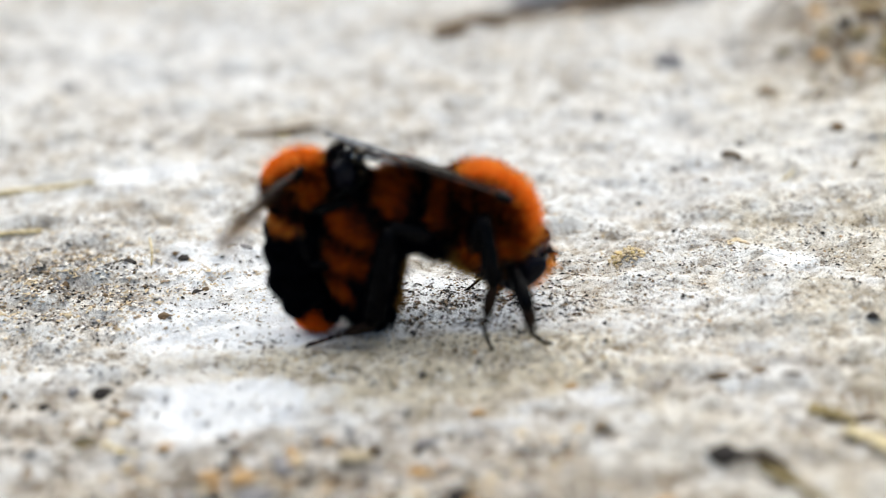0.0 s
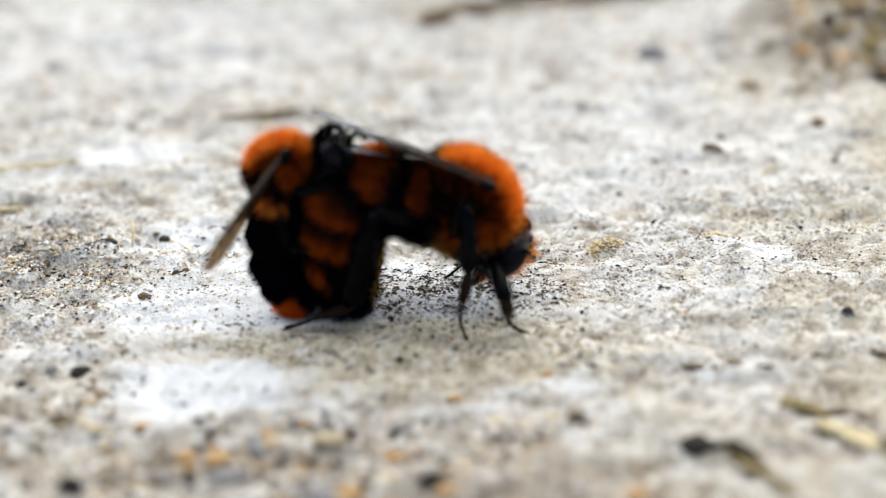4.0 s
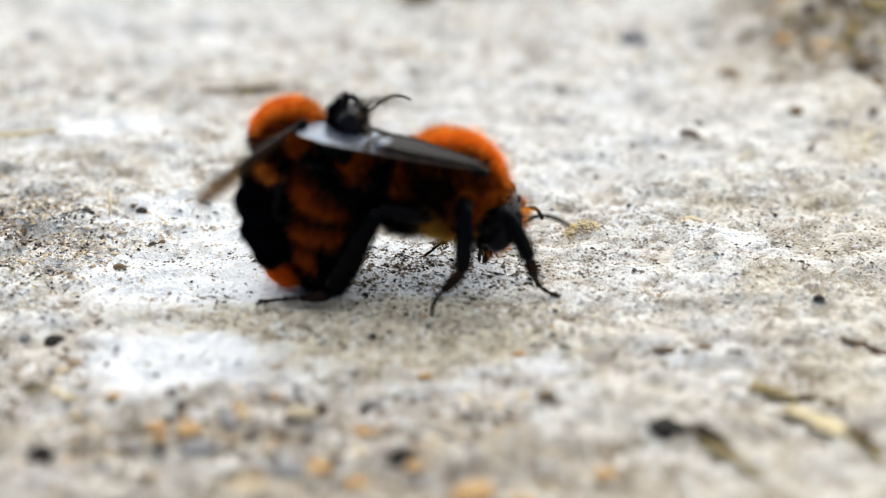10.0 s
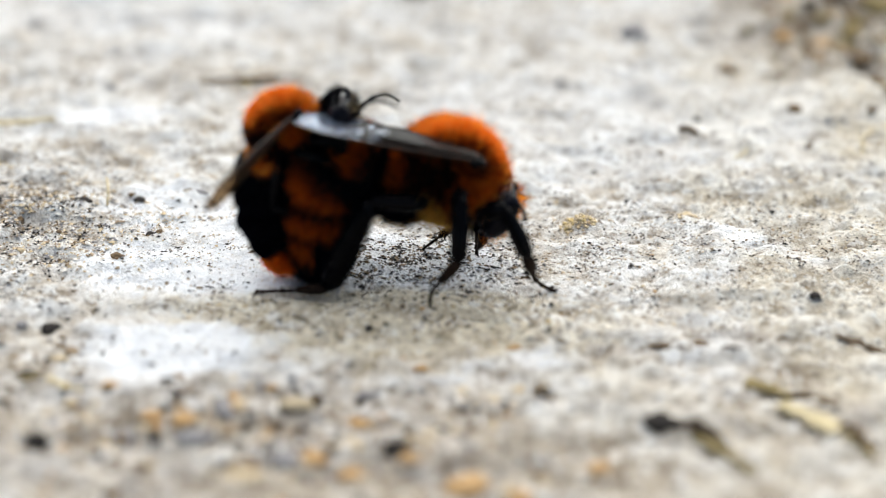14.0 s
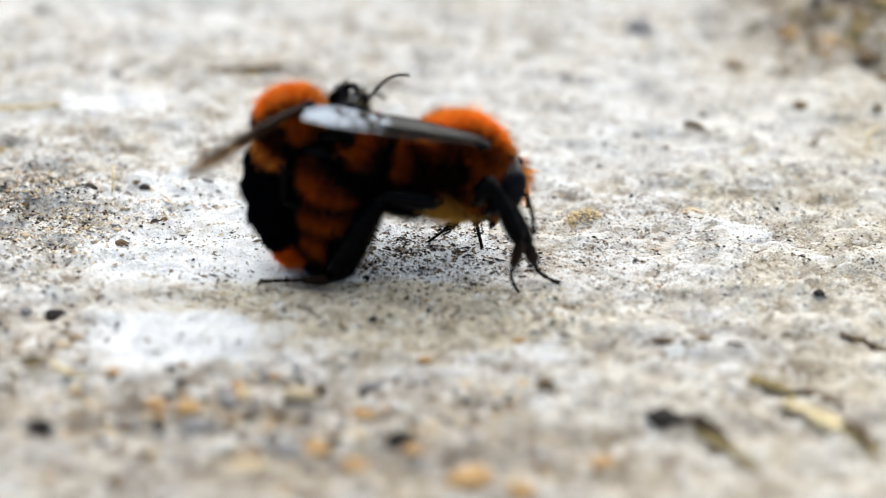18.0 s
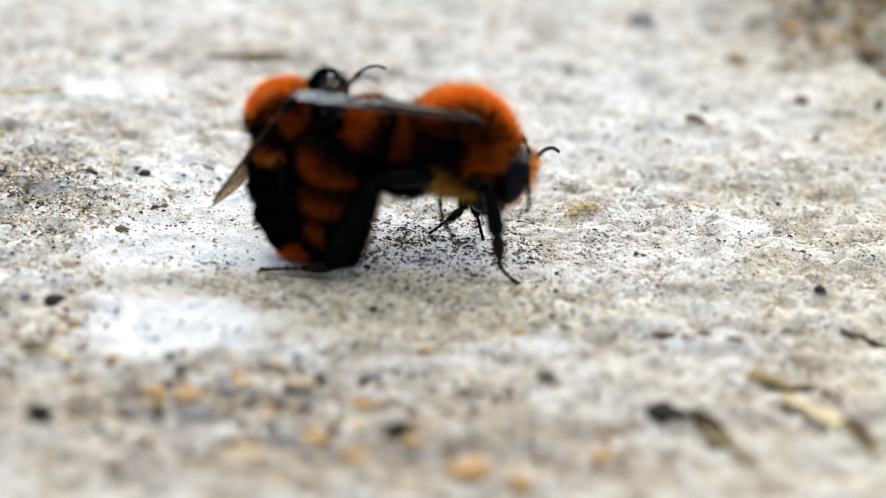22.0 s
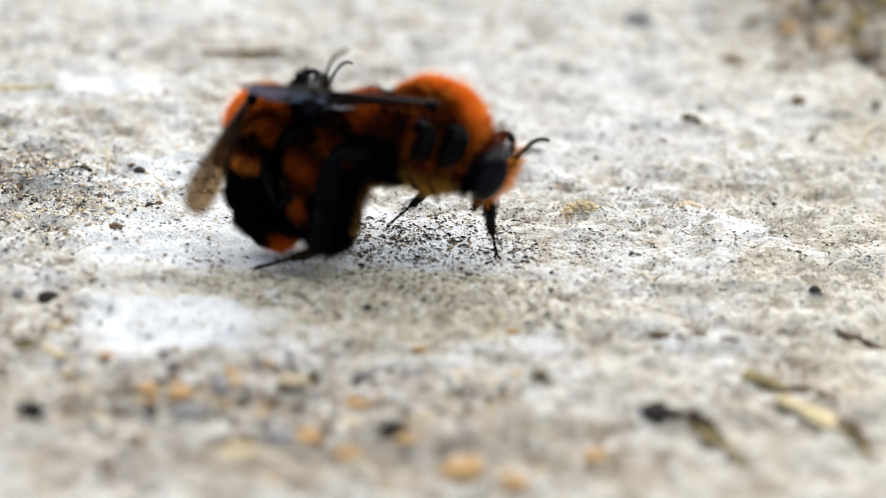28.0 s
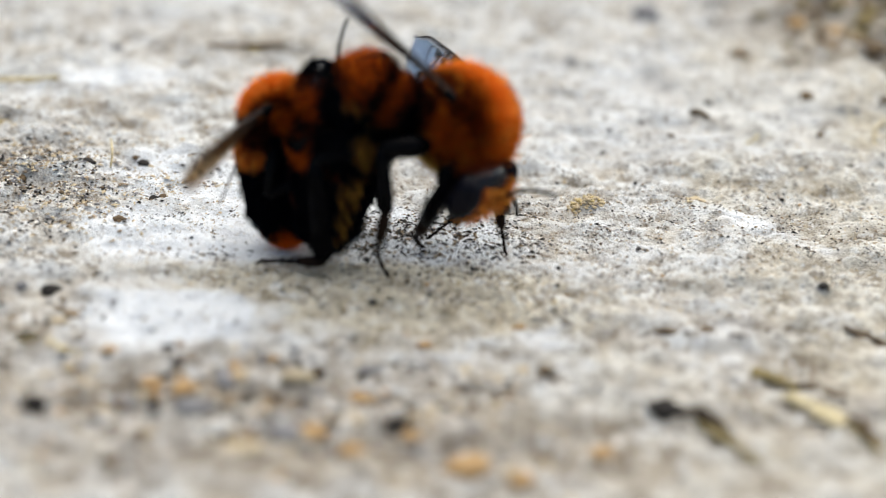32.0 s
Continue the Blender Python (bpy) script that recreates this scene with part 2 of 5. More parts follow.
def stone_material(name, dark, light, rough=0.75):
    m, nt, b = material(name)
    tc = nt.nodes.new("ShaderNodeTexCoord")
    info = nt.nodes.new("ShaderNodeObjectInfo")
    geo = nt.nodes.new("ShaderNodeNewGeometry")
    n1 = noise_tex(nt, 1800.0, 4.0, 0.65, tc.outputs["Object"])
    col = ramp(nt, n1, (0.3, dark), (0.7, light))
    add = node(nt, "ShaderNodeMath")
    nt.links.new(info.outputs["Random"], add.inputs[0])
    nt.links.new(geo.outputs["Random Per Island"], add.inputs[1])
    tint = ramp(nt, add.outputs[0], (0.0, (0.7, 0.7, 0.7)), (1.0, (1.15, 1.1, 1.05)))
    nt.links.new(mix(nt, 1.0, col, tint, "MULTIPLY"), b.inputs["Base Color"])
    b.inputs["Roughness"].default_value = rough
    b.inputs["Specular IOR Level"].default_value = 0.15
    n2 = noise_tex(nt, 5000.0, 3.0, 0.6, tc.outputs["Object"])
    bump(nt, b, n2, 0.5, 0.00012)
    return m


STONES = {
    "black": stone_material("black_grit", (0.012, 0.011, 0.011), (0.05, 0.045, 0.042)),
    "brown": stone_material("brown_grit", (0.09, 0.06, 0.035), (0.22, 0.16, 0.10)),
    "grey": stone_material("grey_grit", (0.16, 0.16, 0.17), (0.32, 0.32, 0.34)),
    "orange": stone_material("orange_grit", (0.36, 0.21, 0.09), (0.60, 0.42, 0.23)),
    "tan": stone_material("tan_grit", (0.42, 0.34, 0.22), (0.66, 0.57, 0.42)),
    "white": stone_material("white_grit", (0.58, 0.57, 0.54), (0.84, 0.83, 0.81)),
    "yellow": stone_material("yellow_grit", (0.36, 0.27, 0.11), (0.72, 0.60, 0.34)),
    "earthy": stone_material("earthy_grit", (0.20, 0.15, 0.10), (0.42, 0.34, 0.25)),
    "olive": stone_material("olive_grit", (0.14, 0.11, 0.05), (0.32, 0.26, 0.13)),
}
STRAW = stone_material("straw", (0.30, 0.24, 0.12), (0.70, 0.62, 0.42), 0.5)
BARK = stone_material("bark", (0.05, 0.036, 0.024), (0.17, 0.125, 0.085), 0.85)
CHAR = stone_material("blackened_bark", (0.012, 0.009, 0.007), (0.06, 0.042, 0.026), 0.8)

# ---- ground ----
def mesh_from(name, verts, faces, mats, smooth=True, slots=None):
    me = bpy.data.meshes.new(name)
    me.from_pydata([tuple(v) for v in verts], [], [tuple(f) for f in faces])
    for m in mats:
        me.materials.append(m)
    if slots is not None:
        me.polygons.foreach_set("material_index", np.asarray(slots, dtype=np.int32))
    if smooth:
        me.polygons.foreach_set("use_smooth", np.ones(len(me.polygons), dtype=bool))
    me.update()
    return me


def lattice(x, y, seed):
    """Smooth random field, one value each unit, 0 to 1."""
    xi, yi = np.floor(x).astype(np.int64), np.floor(y).astype(np.int64)
    fx, fy = x - xi, y - yi
    fx, fy = fx * fx * (3 - 2 * fx), fy * fy * (3 - 2 * fy)

    def cell(a, b):
        h = (a * 374761393 + b * 668265263 + seed * 974634541) & 0xFFFFFFFF
        h = ((h ^ (h >> 13)) * 1274126177) & 0xFFFFFFFF
        return ((h ^ (h >> 16)) & 0xFFFF) / 65535.0
    top = cell(xi, yi) * (1 - fx) + cell(xi + 1, yi) * fx
    low = cell(xi, yi + 1) * (1 - fx) + cell(xi + 1, yi + 1) * fx
    return top * (1 - fy) + low * fy


def fbm(x, y, size, seed, octaves=4, rough=0.5):
    total, amp, norm = 0.0, 1.0, 0.0
    for k in range(octaves):
        total = total + amp * (lattice(x / size, y / size, seed + 17 * k) - 0.5)
        norm += amp
        amp, size = amp * rough, size * 0.5
    return total / norm


def blob(x, y, cx, cy, rx, ry, turn=0.0, ragged=0.5, seed=5, soft=0.35):
    """1 inside a ragged patch, 0 outside, millimetres."""
    c, s = math.cos(radians(turn)), math.sin(radians(turn))
    u, v = ((x - cx) * c + (y - cy) * s) / rx, (-(x - cx) * s + (y - cy) * c) / ry
    d = np.sqrt(u * u + v * v) + ragged * 2.2 * fbm(x, y, max(2.0, 0.5 * min(rx, ry)), seed, 4, 0.6)
    k = np.clip((1 + soft - d) / (2 * soft), 0, 1)
    return k * k * (3 - 2 * k)


# hollows: middle, half sizes, turn, depth in millimetres
HOLLOWS = [
    (16.4, -30.2, 1.2, 0.8, 0, 0.3), (19.0, -32.6, 2.6, 0.3, -32, 0.3),
    (20.9, -18.6, 2.6, 0.4, -4, 0.3), (33.8, -18.3, 1.6, 0.5, -25, 0.35), (24.3, -20.4, 0.8, 0.35, -15, 0.25),
    (26.4, -16.3, 3.2, 0.22, 3, 0.3), (25.2, -24.9, 1.2, 0.6, -30, 0.3), (45.9, 42.8, 1.6, 2.2, 0, 1.6),
    (-16.5, -14.5, 1.2, 0.7, 5, 0.3), (-19.5, 33.6, 4.6, 1.1, 6, 0.7), (4.0, 66.5, 6.5, 2.3, 18, 1.8),
    (15.0, 70.0, 9.0, 1.6, 3, 1.4), (36.0, -13.2, 2.6, 0.35, 28, 0.35),
]


def plates(x, y):
    """Where thin scabs of plaster stand proud or have come off."""
    return fbm(x + 40, y * 1.8, 4.2, 33, 4, 0.6)


def relief(x, y):
    z = 1.5 * fbm(x, y, 30.0, 1, 3) + 1.3 * fbm(x, y, 7.0, 2, 4, 0.6) + 0.5 * fbm(x, y, 1.6, 3, 3, 0.6)
    rough = blob(x, y, -16, -36, 26, 9, 0, 0.4, 11) + blob(x, y, -40, 2, 13, 13, 0, 0.4, 12) + blob(x, y, 48, 50, 14, 14, 0, 0.4, 13)
    z = z + rough * (1.7 * fbm(x, y, 3.6, 21, 4, 0.6) + 0.5 * fbm(x, y, 1.3, 22, 2))
    flakes = fbm(x, y * 2.2, 11.0, 31, 4, 0.6)
    z = z + 0.5 * np.clip((flakes - 0.03) * 18, 0, 1) - 0.35 * np.clip((-0.16 - flakes) * 14, 0, 1)
    scabs = plates(x, y)
    z = z + 0.42 * np.clip((scabs - 0.05) * 16, 0, 1) - 0.30 * np.clip((-0.12 - scabs) * 14, 0, 1)
    chips = fbm(x * 1.1 + 9, y * 2.0, 1.9, 35, 3, 0.6)
    z = z + 0.16 * np.clip((chips - 0.08) * 12, 0, 1)
    level = np.exp(-(((x + 3) / 19.0) ** 2 + ((y + 8) / 9.0) ** 2) ** 2)
    z = z * (1 - 0.8 * level)
    for k, (cx, cy, rx, ry, turn, deep) in enumerate(HOLLOWS):
        z = z - deep * blob(x, y, cx, cy, rx, ry, turn, 0.35, 41 + k, 0.4)
    return z + 3.0 * blob(x, y, 49, 56, 12, 13, 0, 0.35, 61, 0.7)


def graded(low, high, step, reach):
    inner = np.arange(low, high + step / 2, step)
    out, gap = [], step
    at = 0.0
    while at < reach:
        gap *= 1.35
        at += gap
        out.append(at)
    out = np.array(out)
    return np.concatenate([low - out[::-1], inner, high + out])


gx, gy = graded(-66, 62, 0.36, 30000.0), graded(-50, 92, 0.42, 30000.0)
GX, GY = np.meshgrid(gx, gy)
GZ = relief(GX, GY)
far = np.clip((np.hypot(GX, GY) - 110) / 100, 0, 1)
GZ = GZ * (1 - far)
nx, ny = len(gx), len(gy)
ids = np.arange(nx * ny).reshape(ny, nx)
quads = np.stack([ids[:-1, :-1], ids[:-1, 1:], ids[1:, 1:], ids[1:, :-1]], -1).reshape(-1, 4)
ground_mesh = mesh_from("ground", np.stack([GX, GY, GZ], -1).reshape(-1, 3) * MM, quads.tolist(), [GROUND])
white = np.clip(1.4 * blob(GX, GY, -21, -6.5, 9, 5.0, -8, 0.5, 71) + blob(GX, GY, -21, 3, 10, 4.5, -10, 0.6, 72) * 1.2
                + blob(GX, GY, -4, -4.6, 8.0, 4.4, 0, 0.4, 73) * 1.1 + 1.25 * blob(GX, GY, -20.5, -20.5, 6.8, 5.6, -6, 0.3, 74)
                + blob(GX, GY, -33, 23.5, 6, 3.6, 12, 0.6, 75) * 0.8 + blob(GX, GY, 29, -2.5, 5.5, 1.8, -40, 0.5, 76) * 0.6
                + blob(GX, GY, 8, -21.5, 2.6, 1.5, -30, 0.5, 77) * 0.7 + blob(GX, GY, -36, 60, 22, 16, 0, 0.6, 78) * 0.35
                + blob(GX, GY, 20, 24, 24, 12, 0, 0.9, 79) * 0.35 + blob(GX, GY, -9, -1, 4.5, 3.5, 0, 0.6, 80) * 0.6, 0, 1)
# tan tone, strongest just before the bees' feet
tan = np.clip(blob(GX, GY, -2, -17, 15, 5.5, 4, 0.5, 81) + blob(GX, GY, 2, -12.5, 9, 2.0, 0, 0.5, 82) * 0.7 + blob(GX, GY, -9, -13.6, 15, 3.2, 0, 0.4, 86) * 0.9
              + blob(GX, GY, 20, -33, 20, 9, 0, 0.8, 83) * 0.4 + blob(GX, GY, 36, -8, 12, 26, 0, 0.9, 84) * 0.55 + blob(GX, GY, 40, 32, 16, 14, 0, 0.9, 85) * 0.5, 0, 1) * 0.95
brown = np.clip(blob(GX, GY, -12, -36, 26, 8.5, 2, 0.7, 91) + blob(GX, GY, -37, 1, 9, 8, 0, 0.6, 92) * 0.35
                + blob(GX, GY, -33, -22, 6, 6, 0, 0.7, 93) * 0.7 + blob(GX, GY, 47, 52, 12, 14, 0, 0.5, 94)
                + blob(GX, GY, -18, 35, 9, 3.2, 6, 0.6, 95) * 0.6 + blob(GX, GY, 8, 67, 15, 3.2, 6, 0.5, 96) * 0.9
                + blob(GX, GY, 28, -27, 6, 6, -30, 0.8, 97) * 0.5 + blob(GX, GY, 22, -18.6, 5, 1.6, 0, 0.5, 98) * 0.6
                + blob(GX, GY, 30, -4, 9, 5, 0, 1.0, 99) * 0.25 + blob(GX, GY, 26, -36, 17, 8, 0, 0.8, 100) * 0.25, 0, 1) * 0.85
scab = plates(GX, GY)
white = white * (1 - 0.7 * blob(GX, GY, -6, -13.8, 17, 3.4, 0, 0.4, 87))
white = np.clip(white + 0.4 * np.clip((scab - 0.05) * 12, 0, 1) * (1 - tan) * np.clip((26 - GY) / 22, 0.15, 1), 0, 1) * (1 - 0.6 * brown)
brown = np.clip(brown + 0.45 * np.clip((-0.12 - scab) * 10, 0, 1), 0, 0.9)
ground_tone = ground_mesh.color_attributes.new("ground_tone", "FLOAT_COLOR", "POINT")
ground_tone.data.foreach_set("color", np.stack([white, tan, brown, np.ones_like(white)], -1).astype(np.float32).ravel())
ground = tagged(new("ground", ground_mesh), "weathered pale plaster ground with white patches, grit and cracks", "ground", kind="structure")


def height(x, y):
    """Ground height at x, y, all in millimetres."""
    return float(relief(np.array([float(x)]), np.array([float(y)]))[0])


def rock_mesh(name, seed, mat, rings=6, sides=9):
    """A lumpy pebble of unit half size, sitting on z = 0."""
    rng = random.Random(seed)
    off = Vector((rng.random() * 50, rng.random() * 50, rng.random() * 50))
    verts, faces = [], []
    for i in range(rings + 1):
        a = math.pi * i / rings
        for j in range(sides if 0 < i < rings else 1):
            w = 2 * math.pi * j / sides
            d = Vector((math.sin(a) * math.cos(w), math.sin(a) * math.sin(w), math.cos(a)))
            r = 1 + 0.55 * noise.noise(d * 1.3 + off) + 0.25 * noise.noise(d * 3.1 + off)
            verts.append((d.x * r, d.y * r, d.z * r * 0.75 + 0.35))
    first = lambda i: 0 if i == 0 else 1 + (i - 1) * sides
    for i in range(rings):
        for j in range(sides):
            k = (j + 1) % sides
            if i == 0:
                faces.append((0, first(1) + j, first(1) + k))
            elif i == rings - 1:
                faces.append((first(i) + j, first(rings), first(i) + k))
            else:
                faces.append((first(i) + j, first(i + 1) + j, first(i + 1) + k, first(i) + k))
    return mesh_from(name, verts, faces, [mat])


ROCKS = {kind: [rock_mesh("pebble", 3 * n + i, STONES[kind]) for i in range(3)] for n, kind in enumerate(STONES)}


def pebble(kind, x, y, sx, sy=None, sz=None, turn=0.0, sink=0.2, label=""):
    sy, sz = sy or sx, sz or 0.8 * min(sx, sy or sx)
    ob = new("pebble", ROCKS[kind][int(abs(x * 7 + y * 3)) % 3])
    ob.matrix_world = pose(x * MM, y * MM, (height(x, y) - sink * sz) * MM, 0, 0, turn) @ Matrix.Diagonal((sx * MM, sy * MM, sz * MM, 1))
    return tagged(ob, label or PEBBLE_LABELS[kind], "pebble", "loose grit on the ground")


PEBBLE_LABELS = {
    "black": "small black stone grain lying on pale ground", "brown": "small brown earth crumb lying on pale ground",
    "grey": "small grey stone lying on pale ground", "orange": "small orange-brown stone lying on gritty ground",
    "yellow": "tiny yellow grain on the ground", "tan": "small tan stone lying on pale ground", "white": "small white plaster crumb on the ground",
    "earthy": "small earthy brown crumb on pale ground",
    "olive": "olive-brown clod of earth on the ground"}


# ---- loose things on the ground ----
# kind, x, y, half sizes
LOOSE_MID = [
    ("brown", -27.5, -4.3, 0.62, 0.5), ("black", 31.4, -12, 0.48, 0.4), ("brown", -37.2, 1.5, 0.5, 0.4), ("black", -5.2, -17.3, 0.38, 0.34),
    ("black", -6.1, -9.8, 0.32, 0.25), ("black", 15, 14.3, 0.25, 0.5), ("black", 17.4, 6.8, 0.2, 0.2), ("brown", 21.6, 16.5, 0.3, 0.3),
    ("black", 30.5, 4.8, 0.2, 0.2), ("brown", 10, -19.8, 0.5, 0.25), ("orange", 6.3, -19.8, 0.6, 0.4), ("orange", -1, -22.8, 0.6, 0.45),
    ("black", -31.7, 3.8, 0.8, 0.35), ("black", -27.1, 6.1, 0.6, 0.4), ("grey", -21.7, 6.8, 0.9, 0.4),
    ("black", -25.1, -1, 0.5, 0.35), ("brown", -24.4, -0.3, 0.4, 0.3),
]
LOOSE_NEAR = [
    ("black", -30.9, -16.8, 0.85, 0.7), ("grey", -33.2, -16.7, 0.5, 0.45), ("black", -35.2, -18.7, 0.55, 0.6), ("black", -28.4, -34.6, 0.9, 0.8),
    ("black", -2.4, -35.4, 1.15, 0.75), ("grey", -10.3, -36.9, 1.0, 1.2), ("grey", -5.1, -26.8, 0.6, 0.5), ("grey", -15.2, -30.3, 0.8, 1.4),
    ("orange", -20.4, -30.8, 1.20, 0.68), ("olive", -30.6, -25.9, 1.1, 0.6), ("orange", -1.6, -37.1, 0.83, 0.68), ("orange", -5.7, -38, 0.98, 0.68),
    ("orange", -6, -31.2, 0.68, 0.52), ("tan", -10, -29.7, 1.3, 0.9), ("orange", 11.9, -36.3, 0.9, 0.8), ("tan", -13, -38.6, 1.5, 1.0),
    ("white", -14.9, -36.5, 1.2, 0.9), ("orange", -24.3, -27.2, 0.7, 0.4), ("tan", -29.1, -22.1, 0.8, 0.5),
    ("orange", -18.1, -32.5, 1.1, 0.8), ("orange", -5.4, -32.1, 0.9, 0.7), ("orange", 2.6, -39.7, 1.6, 1.2), ("orange", 6.1, -40.4, 0.9, 0.8),
    ("grey", -17.1, -34.4, 1.6, 0.8), ("grey", -22.5, -32.7, 1.2, 0.7), ("orange", -8.4, -36.2, 1.1, 0.8), ("earthy", -28.4, -20.5, 0.7, 0.5),
]
LOOSE_FAR = [
    ("brown", 36.2, 27.4, 0.75, 0.75), ("grey", -45.4, 49.9, 0.9, 1.0), ("black", 26.1, 25.6, 0.5, 0.6), ("grey", 12.8, 33.9, 0.5, 0.6),
    ("brown", 36.3, 19, 0.5, 0.35), ("brown", 43.9, 26.9, 0.6, 0.5), ("black", 38.1, 11.9, 0.65, 0.25), ("grey", 21.7, 49.8, 1.7, 1.6),
    ("olive", -20.1, 33.1, 0.6, 1.0), ("brown", 31, 39.8, 1.2, 0.8), ("grey", -34, 31.8, 0.7, 0.6),
]
rng = random.Random(4)
for group in (LOOSE_MID, LOOSE_NEAR, LOOSE_FAR):
    for kind, x, y, sx, sy in group:
        pebble(kind, x, y, sx, sy, turn=rng.uniform(-25, 25))

# middle-sized crumbs, each one a thing of its own
for zone, count, kinds, low, high in (
        ((-46, -25, -9, 9), 55, ("brown", "earthy", "tan", "brown", "tan", "white", "grey"), 0.12, 0.42),
        ((-13, 20, -24, -9.5), 60, ("black", "brown", "earthy", "orange", "black", "yellow", "tan"), 0.1, 0.3),
        ((-34, 10, -43, -25), 40, ("orange", "tan", "grey", "brown", "orange", "earthy", "tan"), 0.3, 1.0),
        ((8, 42, -12, 16), 35, ("black", "brown", "orange", "white", "tan"), 0.08, 0.2),
        ((-44, 46, 14, 60), 22, ("brown", "grey", "white", "tan"), 0.2, 0.5)):
    for _ in range(count):
        s = rng.uniform(low, high) * rng.uniform(0.6, 1.0)
        pebble(rng.choice(kinds), rng.uniform(*zone[:2]), rng.uniform(*zone[2:]), s, s * rng.uniform(0.6, 1.0), turn=rng.uniform(0, 180), sink=0.6 if high > 0.6 else 0.15)


def grit(name, kinds, zones, label, seed):
    """Countless grains as one sheet of tiny tetrahedral and octahedral bits."""
    r = np.random.default_rng(seed)
    xs, ys, ss = [], [], []
    for cx, cy, rx, ry, n, low, high in zones:
        heaps = max(6, n // 45)
        hx, hy, own = r.normal(cx, rx, heaps), r.normal(cy, ry, heaps), r.integers(0, heaps, n)
        loose = r.random(n) < 0.45
        spread = r.uniform(0.25, 1.3, heaps)[own]
        xs.append(np.where(loose, r.normal(cx, rx, n), hx[own] + 1.5 * spread * r.normal(size=n)))
        ys.append(np.where(loose, r.normal(cy, ry, n), hy[own] + spread * r.normal(size=n)))
        ss.append(low + (high - low) * r.random(n) ** 1.6)
    x, y, s = np.concatenate(xs), np.concatenate(ys), np.concatenate(ss)
    keep = (np.abs(x) < 62) & (y > -48) & (y < 88)
    x, y, s = x[keep], y[keep], s[keep]
    n = len(x)
    z = relief(x, y)
    base = np.array([(1, 0, 0), (0, 1, 0), (-1, 0, 0), (0, -1, 0), (0, 0, 0.8), (0, 0, -0.5)], float)
    shape = base[None] * r.uniform(0.45, 1.3, (n, 6, 1)) * s[:, None, None] * np.stack([r.uniform(0.9, 1.9, n), r.uniform(0.6, 1.0, n), r.uniform(0.4, 1.0, n)], -1)[:, None, :]
    a = r.uniform(0, 6.283, n)
    c, sn = np.cos(a)[:, None], np.sin(a)[:, None]
    vx, vy = shape[..., 0] * c - shape[..., 1] * sn, shape[..., 0] * sn + shape[..., 1] * c
    verts = np.stack([vx + x[:, None], vy + y[:, None], shape[..., 2] + z[:, None] + 0.15 * s[:, None]], -1).reshape(-1, 3) * MM
    tri = np.array([(0, 1, 4), (1, 2, 4), (2, 3, 4), (3, 0, 4), (1, 0, 5), (2, 1, 5), (3, 2, 5), (0, 3, 5)])
    faces = (tri[None] + 6 * np.arange(n)[:, None, None]).reshape(-1, 3)
    slots = np.repeat(r.integers(0, len(kinds), n), 8)
    me = mesh_from(name, verts, faces.tolist(), [STONES[k] for k in kinds], False, slots)
    return tagged(new(name, me), label, "grit", kind="stuff")


grit("dark_grit", ("black", "brown", "black", "grey", "black", "earthy"), [
    (-39, 1, 8, 6, 3300, 0.05, 0.24), (-25, -1, 8, 5, 700, 0.04, 0.15), (-3, -4.5, 5.5, 2.6, 1700, 0.05, 0.24), (0, -13, 11, 4, 1000, 0.05, 0.24),
    (24, 0, 13, 10, 4200, 0.04, 0.17), (0, 10, 34, 16, 1530, 0.05, 0.18), (47, 48, 9, 12, 500, 0.1, 0.5), (-12, -34, 16, 6, 300, 0.08, 0.35), (-12, -32.5, 11, 3.5, 220, 0.2, 0.6), (-32, -24, 4, 4, 200, 0.1, 0.45)],
    "fine dark grit scattered over pale ground", 1)
grit("pale_grit", ("tan", "earthy", "white", "white", "tan", "grey"), [
    (-39, 1, 8, 6, 5200, 0.05, 0.26), (-25, -1, 8, 5, 850, 0.04, 0.15), (2, -13, 10, 4, 1530, 0.04, 0.16), (24, 0, 13, 10, 4200, 0.04, 0.14),
    (0, 14, 34, 18, 1530, 0.05, 0.18), (-12, -34, 16, 6, 300, 0.1, 0.45), (47, 48, 9, 12, 600, 0.1, 0.6), (12.7, 2.0, 0.8, 0.7, 420, 0.07, 0.17), (-12, -32.5, 11, 3.5, 220, 0.2, 0.65)],
    "fine tan and white grit scattered over the ground", 2)


